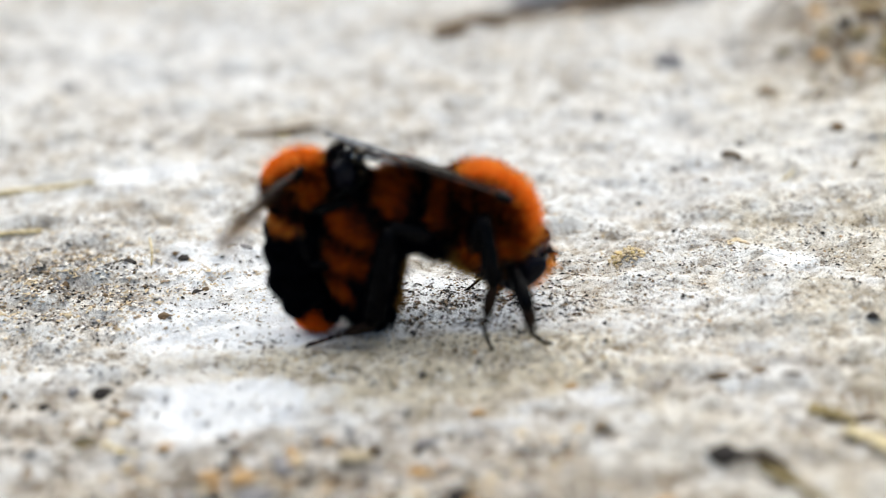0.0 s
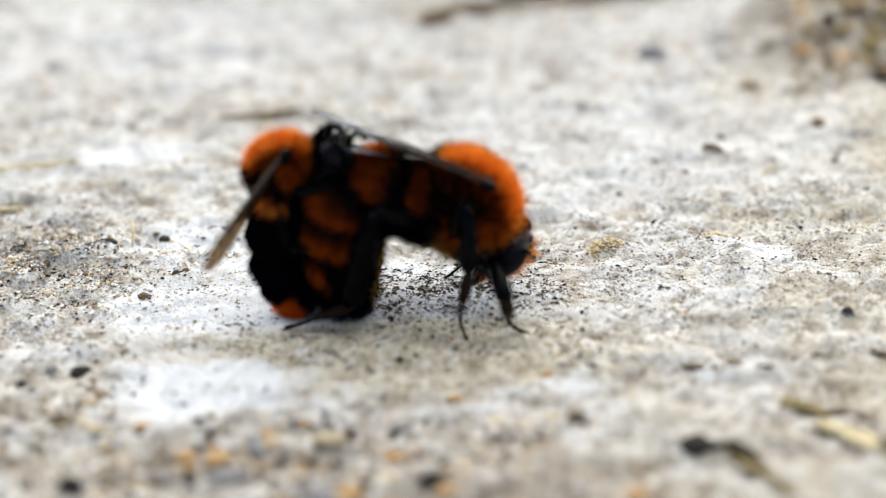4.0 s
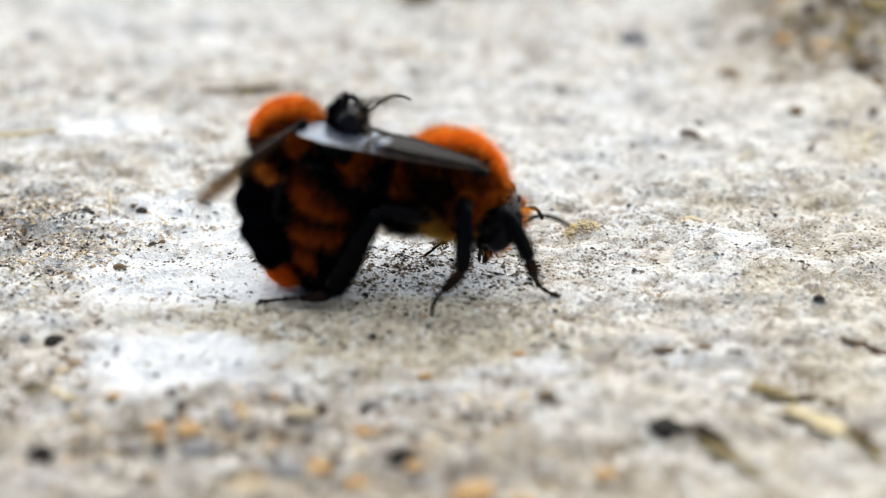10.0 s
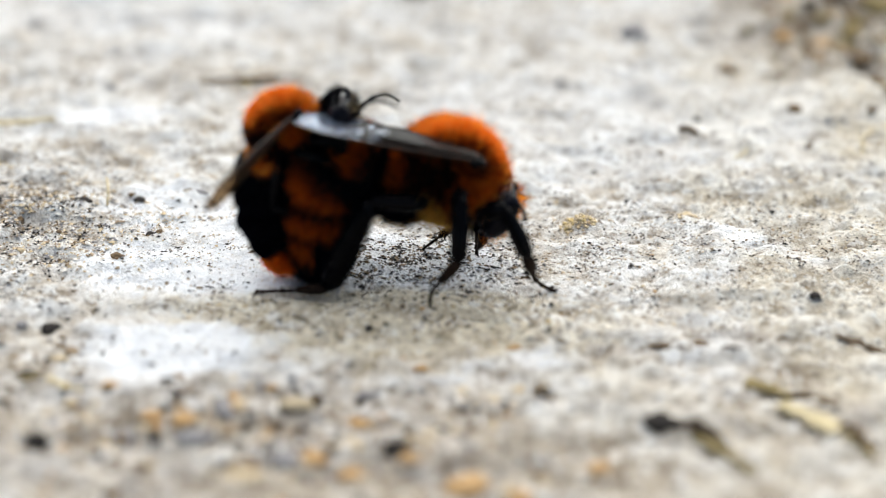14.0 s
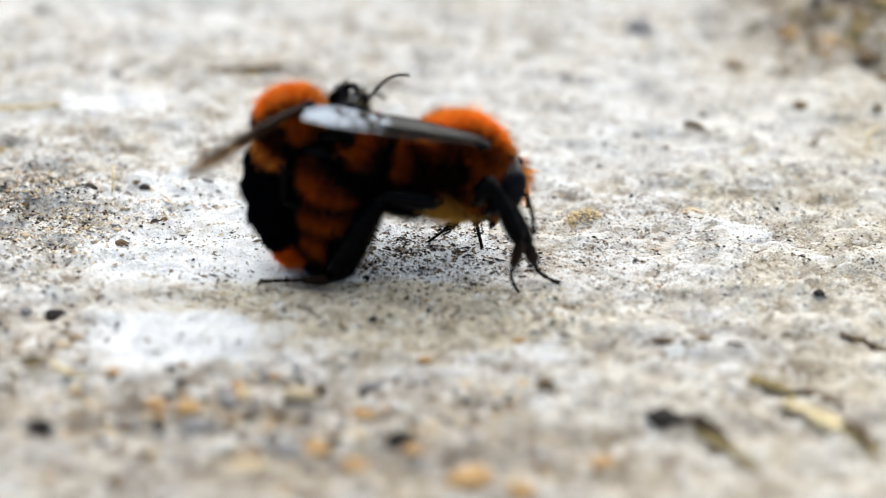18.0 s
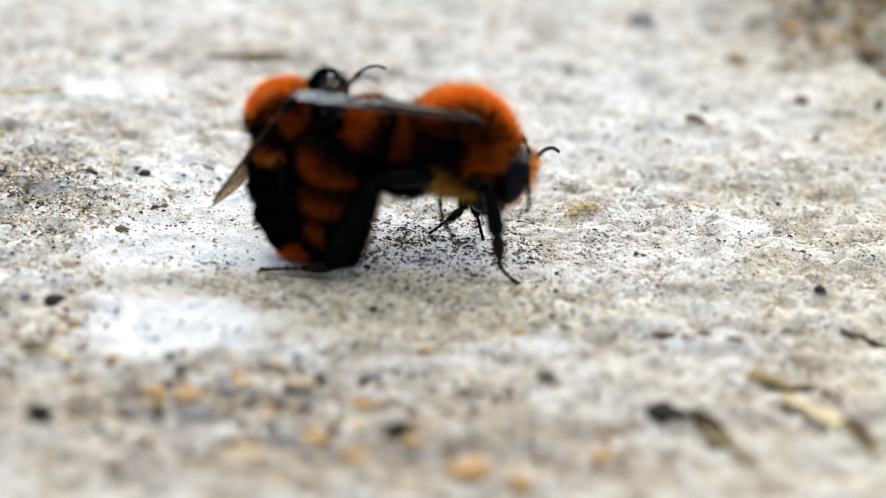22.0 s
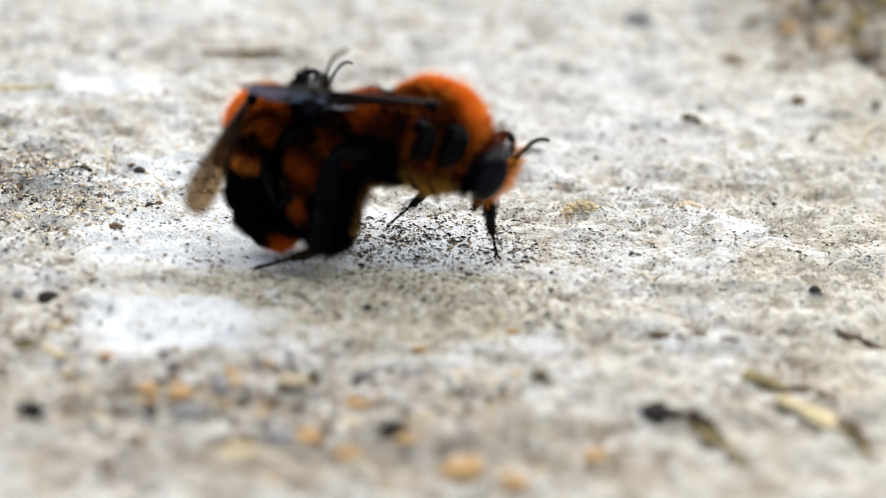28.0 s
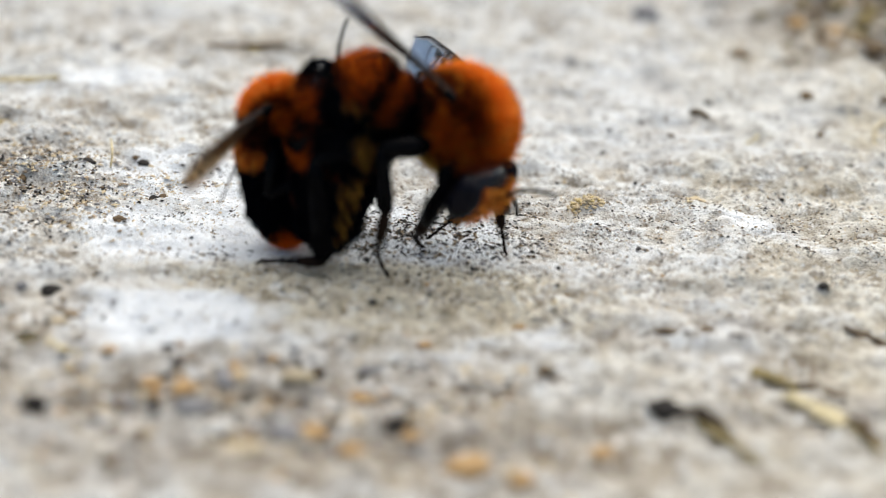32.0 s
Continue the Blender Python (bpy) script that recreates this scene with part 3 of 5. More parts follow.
def stalk(name, points, radius, mat, label, category, flat=1.0, sides=6, ragged=0.18):
    """A dry stalk through the points (millimetres above the ground), tapered at its ends."""
    pts = [Vector((x, y, height(x, y) + z)) for x, y, z in points]
    fine = []
    for i in range(len(pts) - 1):
        p0, p1, p2, p3 = pts[max(i - 1, 0)], pts[i], pts[i + 1], pts[min(i + 2, len(pts) - 1)]
        for k in range(5):
            u = k / 5
            fine.append(0.5 * ((2 * p1) + (p2 - p0) * u + (2 * p0 - 5 * p1 + 4 * p2 - p3) * u * u + (3 * p1 - p0 - 3 * p2 + p3) * u ** 3))
    fine.append(pts[-1])
    verts, faces = [], []
    for i, p in enumerate(fine):
        d = (fine[min(i + 1, len(fine) - 1)] - fine[max(i - 1, 0)]).normalized()
        side = d.cross(Vector((0, 0, 1))).normalized()
        up = side.cross(d)
        e = min(i, len(fine) - 1 - i)
        r = radius * (0.45 if e == 0 else 1.0)
        for j in range(sides):
            w = 2 * math.pi * j / sides
            k = 1 + ragged * (noise.noise(p * 2.0) + 1.4 * noise.noise(p * 1.1 + Vector((5 * math.cos(w), 5 * math.sin(w), 0))))
            verts.append((p + side * r * k * math.cos(w) + up * r * flat * k * math.sin(w)) * MM)
    for i in range(len(fine) - 1):
        for j in range(sides):
            k = (j + 1) % sides
            faces.append((i * sides + j, i * sides + k, (i + 1) * sides + k, (i + 1) * sides + j))
    faces.append(tuple(range(sides)))
    faces.append(tuple(reversed(range((len(fine) - 1) * sides, len(fine) * sides))))
    return tagged(new(name, mesh_from(name, verts, faces, [mat])), label, category)


stalk("straw", [(-51.8, 19.8, 0.25), (-45.8, 20.9, 0.3), (-40.9, 21.9, 0.25), (-37.8, 21.5, 0.3)], 0.3, STRAW, "dry brown straw lying flat on pale ground", "straw")
stalk("straw", [(-49.6, 9.7, 0.2), (-45, 12.2, 0.3), (-40.4, 12.3, 0.2)], 0.22, STRAW, "short yellow straw lying on gritty ground", "straw")
stalk("straw", [(26.0, -28.2, 0.3), (27.8, -30.2, 0.7), (29.5, -32.4, 0.3)], 0.8, STRAW, "broad pale straw chip stuck in a crack", "straw", 0.22, 12, 0.7)
stalk("straw", [(29.8, -32.2, 0.1), (30.8, -33.5, 0.3), (31.7, -34.8, 0.1)], 0.4, STONES["olive"], "pale straw chip lying in a crack", "straw", 0.4)
stalk("straw", [(18.8, -32.7, 0.2), (20.8, -34.8, 0.4), (22.9, -37.5, 0.2)], 0.34, STONES["olive"], "thin olive straw beside a black clod", "straw", 0.6, 8, 0.5)
stalk("twig", [(23.8, 21.9, 0.3), (24.8, 21.4, 0.5), (25.5, 20.2, 0.3)], 0.28, BARK, "short dark twig lying on pale ground", "twig")
stalk("fibre", [(41, 16.8, 0.1), (41.3, 18.6, 0.9), (42.8, 22.2, 1.0), (43.6, 23.9, 0.2)], 0.14, STRAW, "curled pale plant fibre on the ground", "fibre")
stalk("fibre", [(28.6, 15.9, 0.1), (29.4, 16.5, 0.6), (30.2, 18, 0.2)], 0.12, STRAW, "curled brown plant fibre on the ground", "fibre")
stalk("fibre", [(-29.8, 4.2, 0.1), (-29.8, 5.4, 0.9), (-30.4, 8.1, 1.2)], 0.1, STRAW, "thin straw fibre standing up from grit", "fibre")
stalk("fibre", [(21.7, 2.4, 0.1), (22.7, 4.3, 0.25), (23.5, 3.5, 0.1)], 0.42, STONES["tan"], "tan husk flake on pale ground", "husk", 0.5, 9, 1.0)
# sunk strand added to draw a brown ridge
stalk("twig", [(-24.8, 31.2, 0.1), (-20.1, 34.6, 0.2), (-14.6, 35.5, 0.0)], 0.28, BARK, "brown strand standing for a low ridge in the ground", "twig", 0.7)
# dark strip added for the shaded crevice at a slab, greyish one for the slab
stalk("bark_strip", [(-4, 59, 0.4), (2, 66.4, 0.9), (9, 68.3, 0.9), (17.1, 71.8, 0.8), (25.2, 72, 0.3)], 1.7, BARK, "dark strip standing for a slab's shadowed edge", "bark", 0.55, 8)
stalk("bark_strip", [(5, 71.5, 0.3), (13, 74.4, 0.9), (22.1, 75.6, 0.8), (30, 72.6, 0.3)], 1.9, STONES["grey"], "greyish strip standing for the slab beside its shadowed edge", "bark", 0.5, 8)

pebble("black", 16.7, -31.6, 1.5, 1.0, 0.9, -20, 0.25, "black charred clod lying beside yellow straw")
stalk("bark_flake", [(17.4, -31.5, 0.3), (19.2, -32.4, 0.5), (21.4, -33.8, 0.2)], 0.5, CHAR, "thin blackened bark flake beside yellow straw", "bark", 0.5, 10, 0.9)
# the next two dark strips are added for the shadow inside cracks
stalk("bark_flake", [(16.9, -19.6, -0.05), (19.4, -19.9, -0.3), (21.4, -20.1, 0.0), (22.9, -20.2, -0.35)], 0.42, BARK, "thin dark strip standing for the shadow in a crack", "bark", 0.16, 10, 1.3)
stalk("bark_flake", [(32, -18.1, -0.1), (33.8, -17.9, 0.12), (36, -19.6, -0.1)], 0.5, BARK, "thin dark strip standing for the shadow in a crack", "bark", 0.35, 10, 1.1)
stalk("bark_flake", [(23.8, -25.3, 0.1), (25.4, -26.2, 0.5), (27.3, -26.6, 0.2)], 0.6, STONES["olive"], "olive-brown bark flake lying beside yellow straw", "bark", 0.4, 10, 1.1)
stalk("bark_flake", [(27.0, -26.0, 0.1), (28.6, -27.2, 0.4), (30.4, -28.7, 0.1)], 0.35, BARK, "brown bark flake lying beside yellow straw", "bark", 0.35, 10, 1.1)
stalk("bark_flake", [(29.5, -29.8, 0.1), (30.6, -32.4, 0.4), (31.5, -34.1, 0.1)], 0.35, BARK, "brown bark flake lying beside yellow straw", "bark", 0.35, 10, 1.1)
# another dark strip added for crack shadow
stalk("bark_flake", [(22.6, -20.6, 0.0), (23.2, -20.8, 0.15), (24.2, -21.2, 0.0)], 0.22, BARK, "thin dark strip standing for the shadow in a crack", "bark", 0.4, 8, 0.9)
stalk("straw", [(-29.3, -25.8, 0.1), (-27.9, -26.8, 0.3), (-26.4, -27.7, 0.1)], 0.34, STRAW, "short yellow straw lying beside an olive clod", "straw", 0.6, 8, 0.4)
# strand added to draw the dark line of a crack
stalk("fibre", [(25.3, -19.4, 0.0), (27.2, -18.6, 0.1), (29.2, -17.7, 0.0)], 0.13, BARK, "thin dark strand drawing a shaded crack line", "fibre")

# a crumbled lump of fine grains
lump = tagged(new("earth_lump"), "crumbled yellow lump of fine earth on pale ground", "earth lump")
lump.location = Vector((12.7, 2.0, height(12.7, 2.0))) * MM
for _ in range(95):
    a, d = rng.uniform(0, 6.283), math.sqrt(rng.random())
    g = rng.uniform(0.12, 0.25)
    x, y = 1.6 * d * math.cos(a), 1.5 * d * math.sin(a)
    z = height(12.7 + x, 2.0 + y) - height(12.7, 2.0) - 0.16 * g + 0.8 * rng.random() * (1 - d)
    grain = new("grain", ROCKS[rng.choice(("tan", "yellow", "tan"))][rng.randrange(3)])
    grain.parent = lump
    grain.matrix_basis = pose(x * MM, y * MM, z * MM, 0, 0, rng.uniform(0, 180)) @ Matrix.Diagonal((g * MM, g * MM, 0.8 * g * MM, 1))

# gravel before the white patch
for _ in range(60):
    x, y = rng.gauss(-12, 9), rng.gauss(-32.5, 3.2)
    s = rng.uniform(0.22, 0.62) * rng.uniform(0.6, 1.0)
    pebble(rng.choice(("brown", "orange", "earthy", "black", "orange", "brown", "tan")), x, y, s, s * rng.uniform(0.6, 1.0), turn=rng.uniform(0, 180))

# crumbled earth heap
for _ in range(220):
    x, y = rng.gauss(48, 6), rng.gauss(52, 11)
    if x + y < 76:
        continue
    s = rng.uniform(0.5, 1.9) * rng.uniform(0.6, 1.0)
    # the black crumbs among the brown put in the dark of the heap's crevices
    ob = pebble(rng.choice(("brown", "olive", "brown", "black", "brown", "earthy", "orange", "olive")), x, y, s, s * rng.uniform(0.5, 0.9), turn=rng.uniform(0, 180), label="brown crumb of dry earth in a heap")
    ob.name = "clod"
    tagged(ob, category="clod", group="crumbled earth heap")

# ---- bees ----
def part(name, data, parent, label=""):
    """One mesh object under a thing or under a part."""
    ob = new(name, data)
    ob.parent = parent
    return tagged(ob, label)


def ellipsoid(name, rx, ry, rz, mat, lump=0.05, rings=14, sides=22, seed=0.0):
    verts, faces = [], []
    for i in range(rings + 1):
        a = math.pi * i / rings
        for j in range(sides):
            w = 2 * math.pi * j / sides
            d = Vector((math.cos(a), math.sin(a) * math.cos(w), math.sin(a) * math.sin(w)))
            k = 1 + lump * noise.noise(d * 2.2 + Vector((seed, seed, seed)))
            verts.append((d.x * rx * k * MM, d.y * ry * k * MM, d.z * rz * k * MM))
    for i in range(rings):
        for j in range(sides):
            k = (j + 1) % sides
            faces.append((i * sides + j, i * sides + k, (i + 1) * sides + k, (i + 1) * sides + j))
    return mesh_from(name, verts, faces, [mat])


def fur(name, radii, count, length, width, mats, choose, lean=(0, 0, 0), seed=1, stray=0.3):
    """Strands standing on an ellipsoid. choose(d, u) gives each strand's material slot, or -1 for none."""
    r = np.random.default_rng(seed)
    d = r.normal(size=(count, 3))
    d /= np.linalg.norm(d, axis=1)[:, None]
    slot = choose(d, r.random(count))
    d, slot = d[slot >= 0], slot[slot >= 0]
    n = len(d)
    radii = np.array(radii, float)
    base = d * radii
    nor = d / radii
    nor /= np.linalg.norm(nor, axis=1)[:, None]
    tuft = np.stack([np.sin(9 * d[:, 0] + 5 * d[:, 2] + seed), np.sin(8 * d[:, 1] - 6 * d[:, 2] + 2 * seed), np.sin(7 * d[:, 2] + 6 * d[:, 0])], -1)
    way = nor + np.array(lean) + stray * r.normal(size=(n, 3)) * 0.6 + 0.10 * tuft
    way /= np.linalg.norm(way, axis=1)[:, None]
    ln = (length * r.uniform(0.5, 1.15, n) * (1 + 0.14 * tuft[:, 1]))[:, None]
    bend = np.array(lean) * 0.45 + 0.18 * r.normal(size=(n, 3))
    mid = base + way * ln * 0.55
    tip = mid + (way + bend) * ln * 0.45
    side = np.cross(way, r.normal(size=(n, 3)))
    side /= np.linalg.norm(side, axis=1)[:, None]
    side *= width * 0.5
    sunk = base - nor * 0.15
    verts = np.stack([sunk - side, sunk + side, mid + side * 0.8, mid - side * 0.8, tip], 1).reshape(-1, 3) * MM
    f0 = 5 * np.arange(n)
    faces = [f for a in f0.tolist() for f in ((a, a + 1, a + 2, a + 3), (a + 3, a + 2, a + 4))]
    me = mesh_from(name, verts, faces, mats, False, np.repeat(slot, 2))
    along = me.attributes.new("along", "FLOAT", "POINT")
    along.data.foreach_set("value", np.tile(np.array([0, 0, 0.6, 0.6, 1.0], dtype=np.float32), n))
    return me


def tube(name, stations, mat, sides=10, flat=1.0, cap=True):
    """A limb along x: stations of (x, z, radius) in millimetres."""
    verts, faces = [], []
    for x, z, r in stations:
        for j in range(sides):
            w = 2 * math.pi * j / sides
            verts.append((x * MM, r * flat * math.cos(w) * MM, (z + r * math.sin(w)) * MM))
    for i in range(len(stations) - 1):
        for j in range(sides):
            k = (j + 1) % sides
            faces.append((i * sides + j, i * sides + k, (i + 1) * sides + k, (i + 1) * sides + j))
    if cap:
        faces.append(tuple(reversed(range(sides))))
        faces.append(tuple(range((len(stations) - 1) * sides, len(stations) * sides)))
    return mesh_from(name, verts, faces, [mat])


def limb_fur(name, length, radius, count, hair, mats, weights, seed):
    """Bristles along a limb that runs along x, swept towards its end."""
    r = np.random.default_rng(seed)
    u, w = r.uniform(0.06, 0.96, count), r.uniform(0, 6.283, count)
    rad = radius * (0.55 + 0.6 * np.sin(np.pi * np.clip(u, 0, 1)) ** 0.7)
    nor = np.stack([np.zeros(count), np.cos(w), np.sin(w)], -1)
    base = np.stack([u * length, rad * np.cos(w), rad * np.sin(w)], -1) * np.array([1, 0.8, 0.9])
    way = nor + np.array([0.9, 0, 0]) + 0.25 * r.normal(size=(count, 3))
    way /= np.linalg.norm(way, axis=1)[:, None]
    ln = hair * r.uniform(0.5, 1.1, count)[:, None]
    side = np.cross(way, r.normal(size=(count, 3)))
    side /= np.linalg.norm(side, axis=1)[:, None]
    side *= 0.035
    tip = base + way * ln
    verts = np.stack([base - side, base + side, tip], 1).reshape(-1, 3) * MM
    faces = np.arange(3 * count).reshape(-1, 3).tolist()
    me = mesh_from(name, verts, faces, mats, False, r.choice(len(mats), count, p=weights))
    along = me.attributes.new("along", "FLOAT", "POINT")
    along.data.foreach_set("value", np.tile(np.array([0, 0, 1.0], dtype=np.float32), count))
    return me


# --- wings: x to the tip, y from the leading to the trailing edge ---
def wing_meshes(length, width, mat):
    us = [0, 0.05, 0.12, 0.2, 0.3, 0.4, 0.5, 0.6, 0.7, 0.78, 0.85, 0.91, 0.95, 0.98, 1.0]
    wide = np.interp(us, [0, 0.1, 0.3, 0.55, 0.75, 0.88, 0.95, 1], [0.12, 0.28, 0.60, 0.92, 1.0, 0.86, 0.58, 0.12])
    rows, bm = [], bmesh.new()
    for u, w in zip(us, wide):
        lead = -0.05 * width * math.sin(math.pi * u) + 0.20 * width * max(0, u - 0.86) / 0.14
        row = []
        for k in range(9):
            v = k / 8
            z = 0.012 * width * math.sin(7 * v + 3 * u) * u * (1 - 0.5 * v) - 0.03 * width * v * v
            row.append(bm.verts.new((u * length * MM, (lead + v * (w * width - max(lead, 0))) * MM, z * MM)))
        rows.append(row)
    for a, b in zip(rows, rows[1:]):
        for k in range(8):
            bm.faces.new((a[k], b[k], b[k + 1], a[k + 1]))
    bmesh.ops.solidify(bm, geom=bm.faces[:], thickness=0.03 * MM)
    me = bpy.data.meshes.new("wing")
    bm.to_mesh(me)
    bm.free()
    me.materials.append(mat)
    me.polygons.foreach_set("use_smooth", np.ones(len(me.polygons), dtype=bool))

    def spot(u, v):
        w = np.interp(u, us, wide)
        lead = -0.05 * width * math.sin(math.pi * u) + 0.20 * width * max(0, u - 0.86) / 0.14
        z = 0.012 * width * math.sin(7 * v + 3 * u) * u * (1 - 0.5 * v) - 0.03 * width * v * v
        return Vector((u * length, lead + v * (w * width - max(lead, 0)), z))
    lines = [([(0, 0.1), (0.3, 0.02), (0.6, 0.01), (0.93, 0.02)], 0.15), ([(0, 0.4), (0.25, 0.2), (0.5, 0.16), (0.8, 0.14)], 0.08),
             ([(0, 0.7), (0.2, 0.55), (0.45, 0.5), (0.7, 0.5)], 0.07), ([(0.3, 0.2), (0.34, 0.52)], 0.06), ([(0.5, 0.16), (0.55, 0.5)], 0.06),
             ([(0.66, 0.15), (0.7, 0.5), (0.72, 0.8)], 0.06), ([(0.45, 0.5), (0.5, 0.85)], 0.06), ([(0.8, 0.14), (0.78, 0.4), (0.7, 0.5)], 0.06)]
    verts, faces = [], []
    for pts, rad in lines:
        fine = []
        for (u0, v0), (u1, v1) in zip(pts, pts[1:]):
            fine += [spot(u0 + (u1 - u0) * k / 6, v0 + (v1 - v0) * k / 6) for k in range(6)]
        fine.append(spot(*pts[-1]))
        start = len(verts)
        for i, p in enumerate(fine):
            d = (fine[min(i + 1, len(fine) - 1)] - fine[max(i - 1, 0)]).normalized()
            s = d.cross(Vector((0, 0, 1))).normalized()
            for j in range(5):
                w = 2 * math.pi * j / 5
                r = rad * (1 - 0.45 * i / len(fine))
                verts.append((p + s * r * math.cos(w) + Vector((0, 0, r * math.sin(w)))) * MM)
        for i in range(len(fine) - 1):
            for j in range(5):
                k = (j + 1) % 5
                faces.append((start + i * 5 + j, start + i * 5 + k, start + i * 5 + 5 + k, start + i * 5 + 5 + j))
    return me, mesh_from("vein", verts, faces, [VEIN])


def wing_pair(bee, length, width, mat):
    """A forewing with its hooked-on hindwing."""
    fore_me, fore_vein = wing_meshes(length, width, mat)
    hind_me, hind_vein = wing_meshes(length * 0.62, width * 0.6, mat)
    fore = part("forewing", fore_me, bee, "smoky translucent forewing")
    part("vein", fore_vein, fore)
    hind = part("hindwing", hind_me, fore, "smoky translucent hindwing")
    hind.matrix_basis = pose(-0.4 * MM, width * 0.06 * MM, -0.3 * MM, 0, 0, 2)
    tegula = part("tegula", ellipsoid("tegula", 0.75, 0.6, 0.4, CHITIN), fore)
    tegula.matrix_basis = pose(0, 0.2 * MM, 0.15 * MM)
    return fore


# --- limbs ---
def leg(bee, femur, tibia, tarsus, thick, scopa, seed, hook=0.0):
    """Femur, tibia and tarsus, each along its own x."""
    mats, weights = [BLACK_HAIR], [1.0]
    f = part("femur", tube("femur", [(0, 0, 0.35 * thick), (femur * 0.12, 0, 0.75 * thick), (femur * 0.4, 0.05, 0.95 * thick), (femur * 0.8, 0, 0.7 * thick), (femur, 0, 0.5 * thick)], CHITIN), bee)
    part("bristle", limb_fur("bristle", femur, 0.8 * thick, 350, 0.4, mats, weights, seed), f)
    wide = 1.2 if scopa else 1.05
    t = part("tibia", tube("tibia", [(0, 0, 0.45 * thick), (tibia * 0.15, 0, 0.62 * thick * wide), (tibia * 0.55, 0, 0.85 * thick * wide), (tibia * 0.9, 0, 0.8 * thick * wide), (tibia, 0, 0.4 * thick)], CHITIN, flat=0.7), bee)
    part("bristle", limb_fur("bristle", tibia, 0.8 * thick * wide, 1800 if scopa else 350, 0.6 if scopa else 0.36, mats, weights, seed + 1), t)
    first = tarsus * 0.45
    st = [(0, 0, 0.34 * thick), (first * 0.2, 0, 0.52 * thick), (first * 0.6, 0, 0.46 * thick), (first * 0.95, 0, 0.32 * thick), (first, 0, 0.2 * thick)]
    x = first
    for k in range(4):
        step = tarsus * 0.55 / 4
        st += [(x + 0.1 * step, 0, 0.14 * thick), (x + 0.8 * step, 0, 0.20 * thick), (x + step, 0, 0.12 * thick)]
        x += step
    st = [(x, hook * max(0.0, (x / tarsus - 0.6) / 0.4) ** 1.6, r) for x, _, r in st]
    a = part("tarsus", tube("tarsus", st, CHITIN_BROWN, 8), bee)
    part("bristle", limb_fur("bristle", tarsus * 0.7, 0.42 * thick, 220, 0.4, mats, weights, seed + 2), a)
    for s in (-1, 1):
        claw = part("claw", tube("claw", [(0, 0, 0.10), (0.35, 0.08, 0.10), (0.65, -0.05, 0.07), (0.8, -0.3, 0.02)], CHITIN_BROWN, 6), a)
        claw.matrix_basis = pose(tarsus * MM, 0.06 * s * MM, hook * MM, 0, 10 - 35 * hook, 32 * s)
    return f, t, a


def antenna(bee, length, thick=1.0):
    st = [(0, 0, 0.13), (0.1, 0.02, 0.19), (length * 0.26, 0.55, 0.17), (length * 0.33, 0.72, 0.21)]
    for k in range(1, 11):
        u = k / 10
        x, z = length * (0.33 + 0.67 * u), 0.72 + 0.35 * math.sin(2.6 * u) - 0.90 * u * u
        st += [(x - 0.10, z, 0.20 - 0.02 * u), (x - 0.03, z, 0.175 - 0.02 * u)]
    st.append((length + 0.05, st[-1][1] - 0.02, 0.06))
    st = [(x, z, r * thick) for x, z, r in st]
    return part("antenna", tube("antenna", st, CHITIN, 8), bee, "thin black elbowed antenna")


def head(bee, size, face, vertex, seed, black=0.35):
    """x looks ahead through the face, y to the left."""
    h = part("head", ellipsoid("head", 1.55 * size, 2.75 * size, 2.35 * size, CROWN, 0.06, seed=seed), bee, "glossy black head with hairy face")
    for s in (-1, 1):
        e = part("eye", ellipsoid("eye", 1.1 * size, 0.85 * size, 2.0 * size, EYE, 0.0), h, "large glossy black compound eye")
        e.matrix_basis = pose(0.35 * size * MM, 2.25 * s * size * MM, 0.25 * size * MM, 0, -8, -14 * s)
        m = part("mandible", tube("mandible", [(0, 0, 0.45 * size), (0.8 * size, 0.1, 0.42 * size), (1.5 * size, 0.0, 0.26 * size), (1.8 * size, -0.1, 0.08)], CHITIN_BROWN, 8), h, "dark brown mandible")
        m.matrix_basis = pose(0.55 * size * MM, 1.0 * s * size * MM, -1.9 * size * MM, 0, 62, -28 * s)
    c = part("clypeus", ellipsoid("clypeus", 0.7 * size, 1.15 * size, 0.95 * size, CHITIN_BROWN, 0.04), h)
    c.matrix_basis = pose(1.05 * size * MM, 0, -0.95 * size * MM, 0, 12, 0)
    for y, z in ((-0.35, 0), (0.35, 0), (0, -0.3)):
        o = part("ocellus", ellipsoid("ocellus", 0.2, 0.2, 0.2, EYE, 0, 6, 8), h)
        o.matrix_basis = pose(0.5 * size * MM, y * size * MM, (2.2 + z) * size * MM)

    def pick(d, u):
        out = np.full(len(d), -1)
        out[(d[:, 0] > 0.3) & (np.abs(d[:, 1]) < 0.66) & (d[:, 2] < 0.8)] = 0
        out[(out == 0) & (((u * 53) % 1) < black)] = 2
        out[(d[:, 2] > 0.3) & (d[:, 0] < -0.15) & (np.abs(d[:, 1]) < 0.6)] = 1
        out[(d[:, 0] < -0.1) & (d[:, 2] <= 0.3)] = 2
        return out
    part("fur", fur("fur", (1.5 * size, 2.65 * size, 2.3 * size), 4200, 1.1 * size, 0.05, [face, vertex, BLACK_HAIR], pick, (0.15, 0, -0.1), seed + 3), h)
    return h


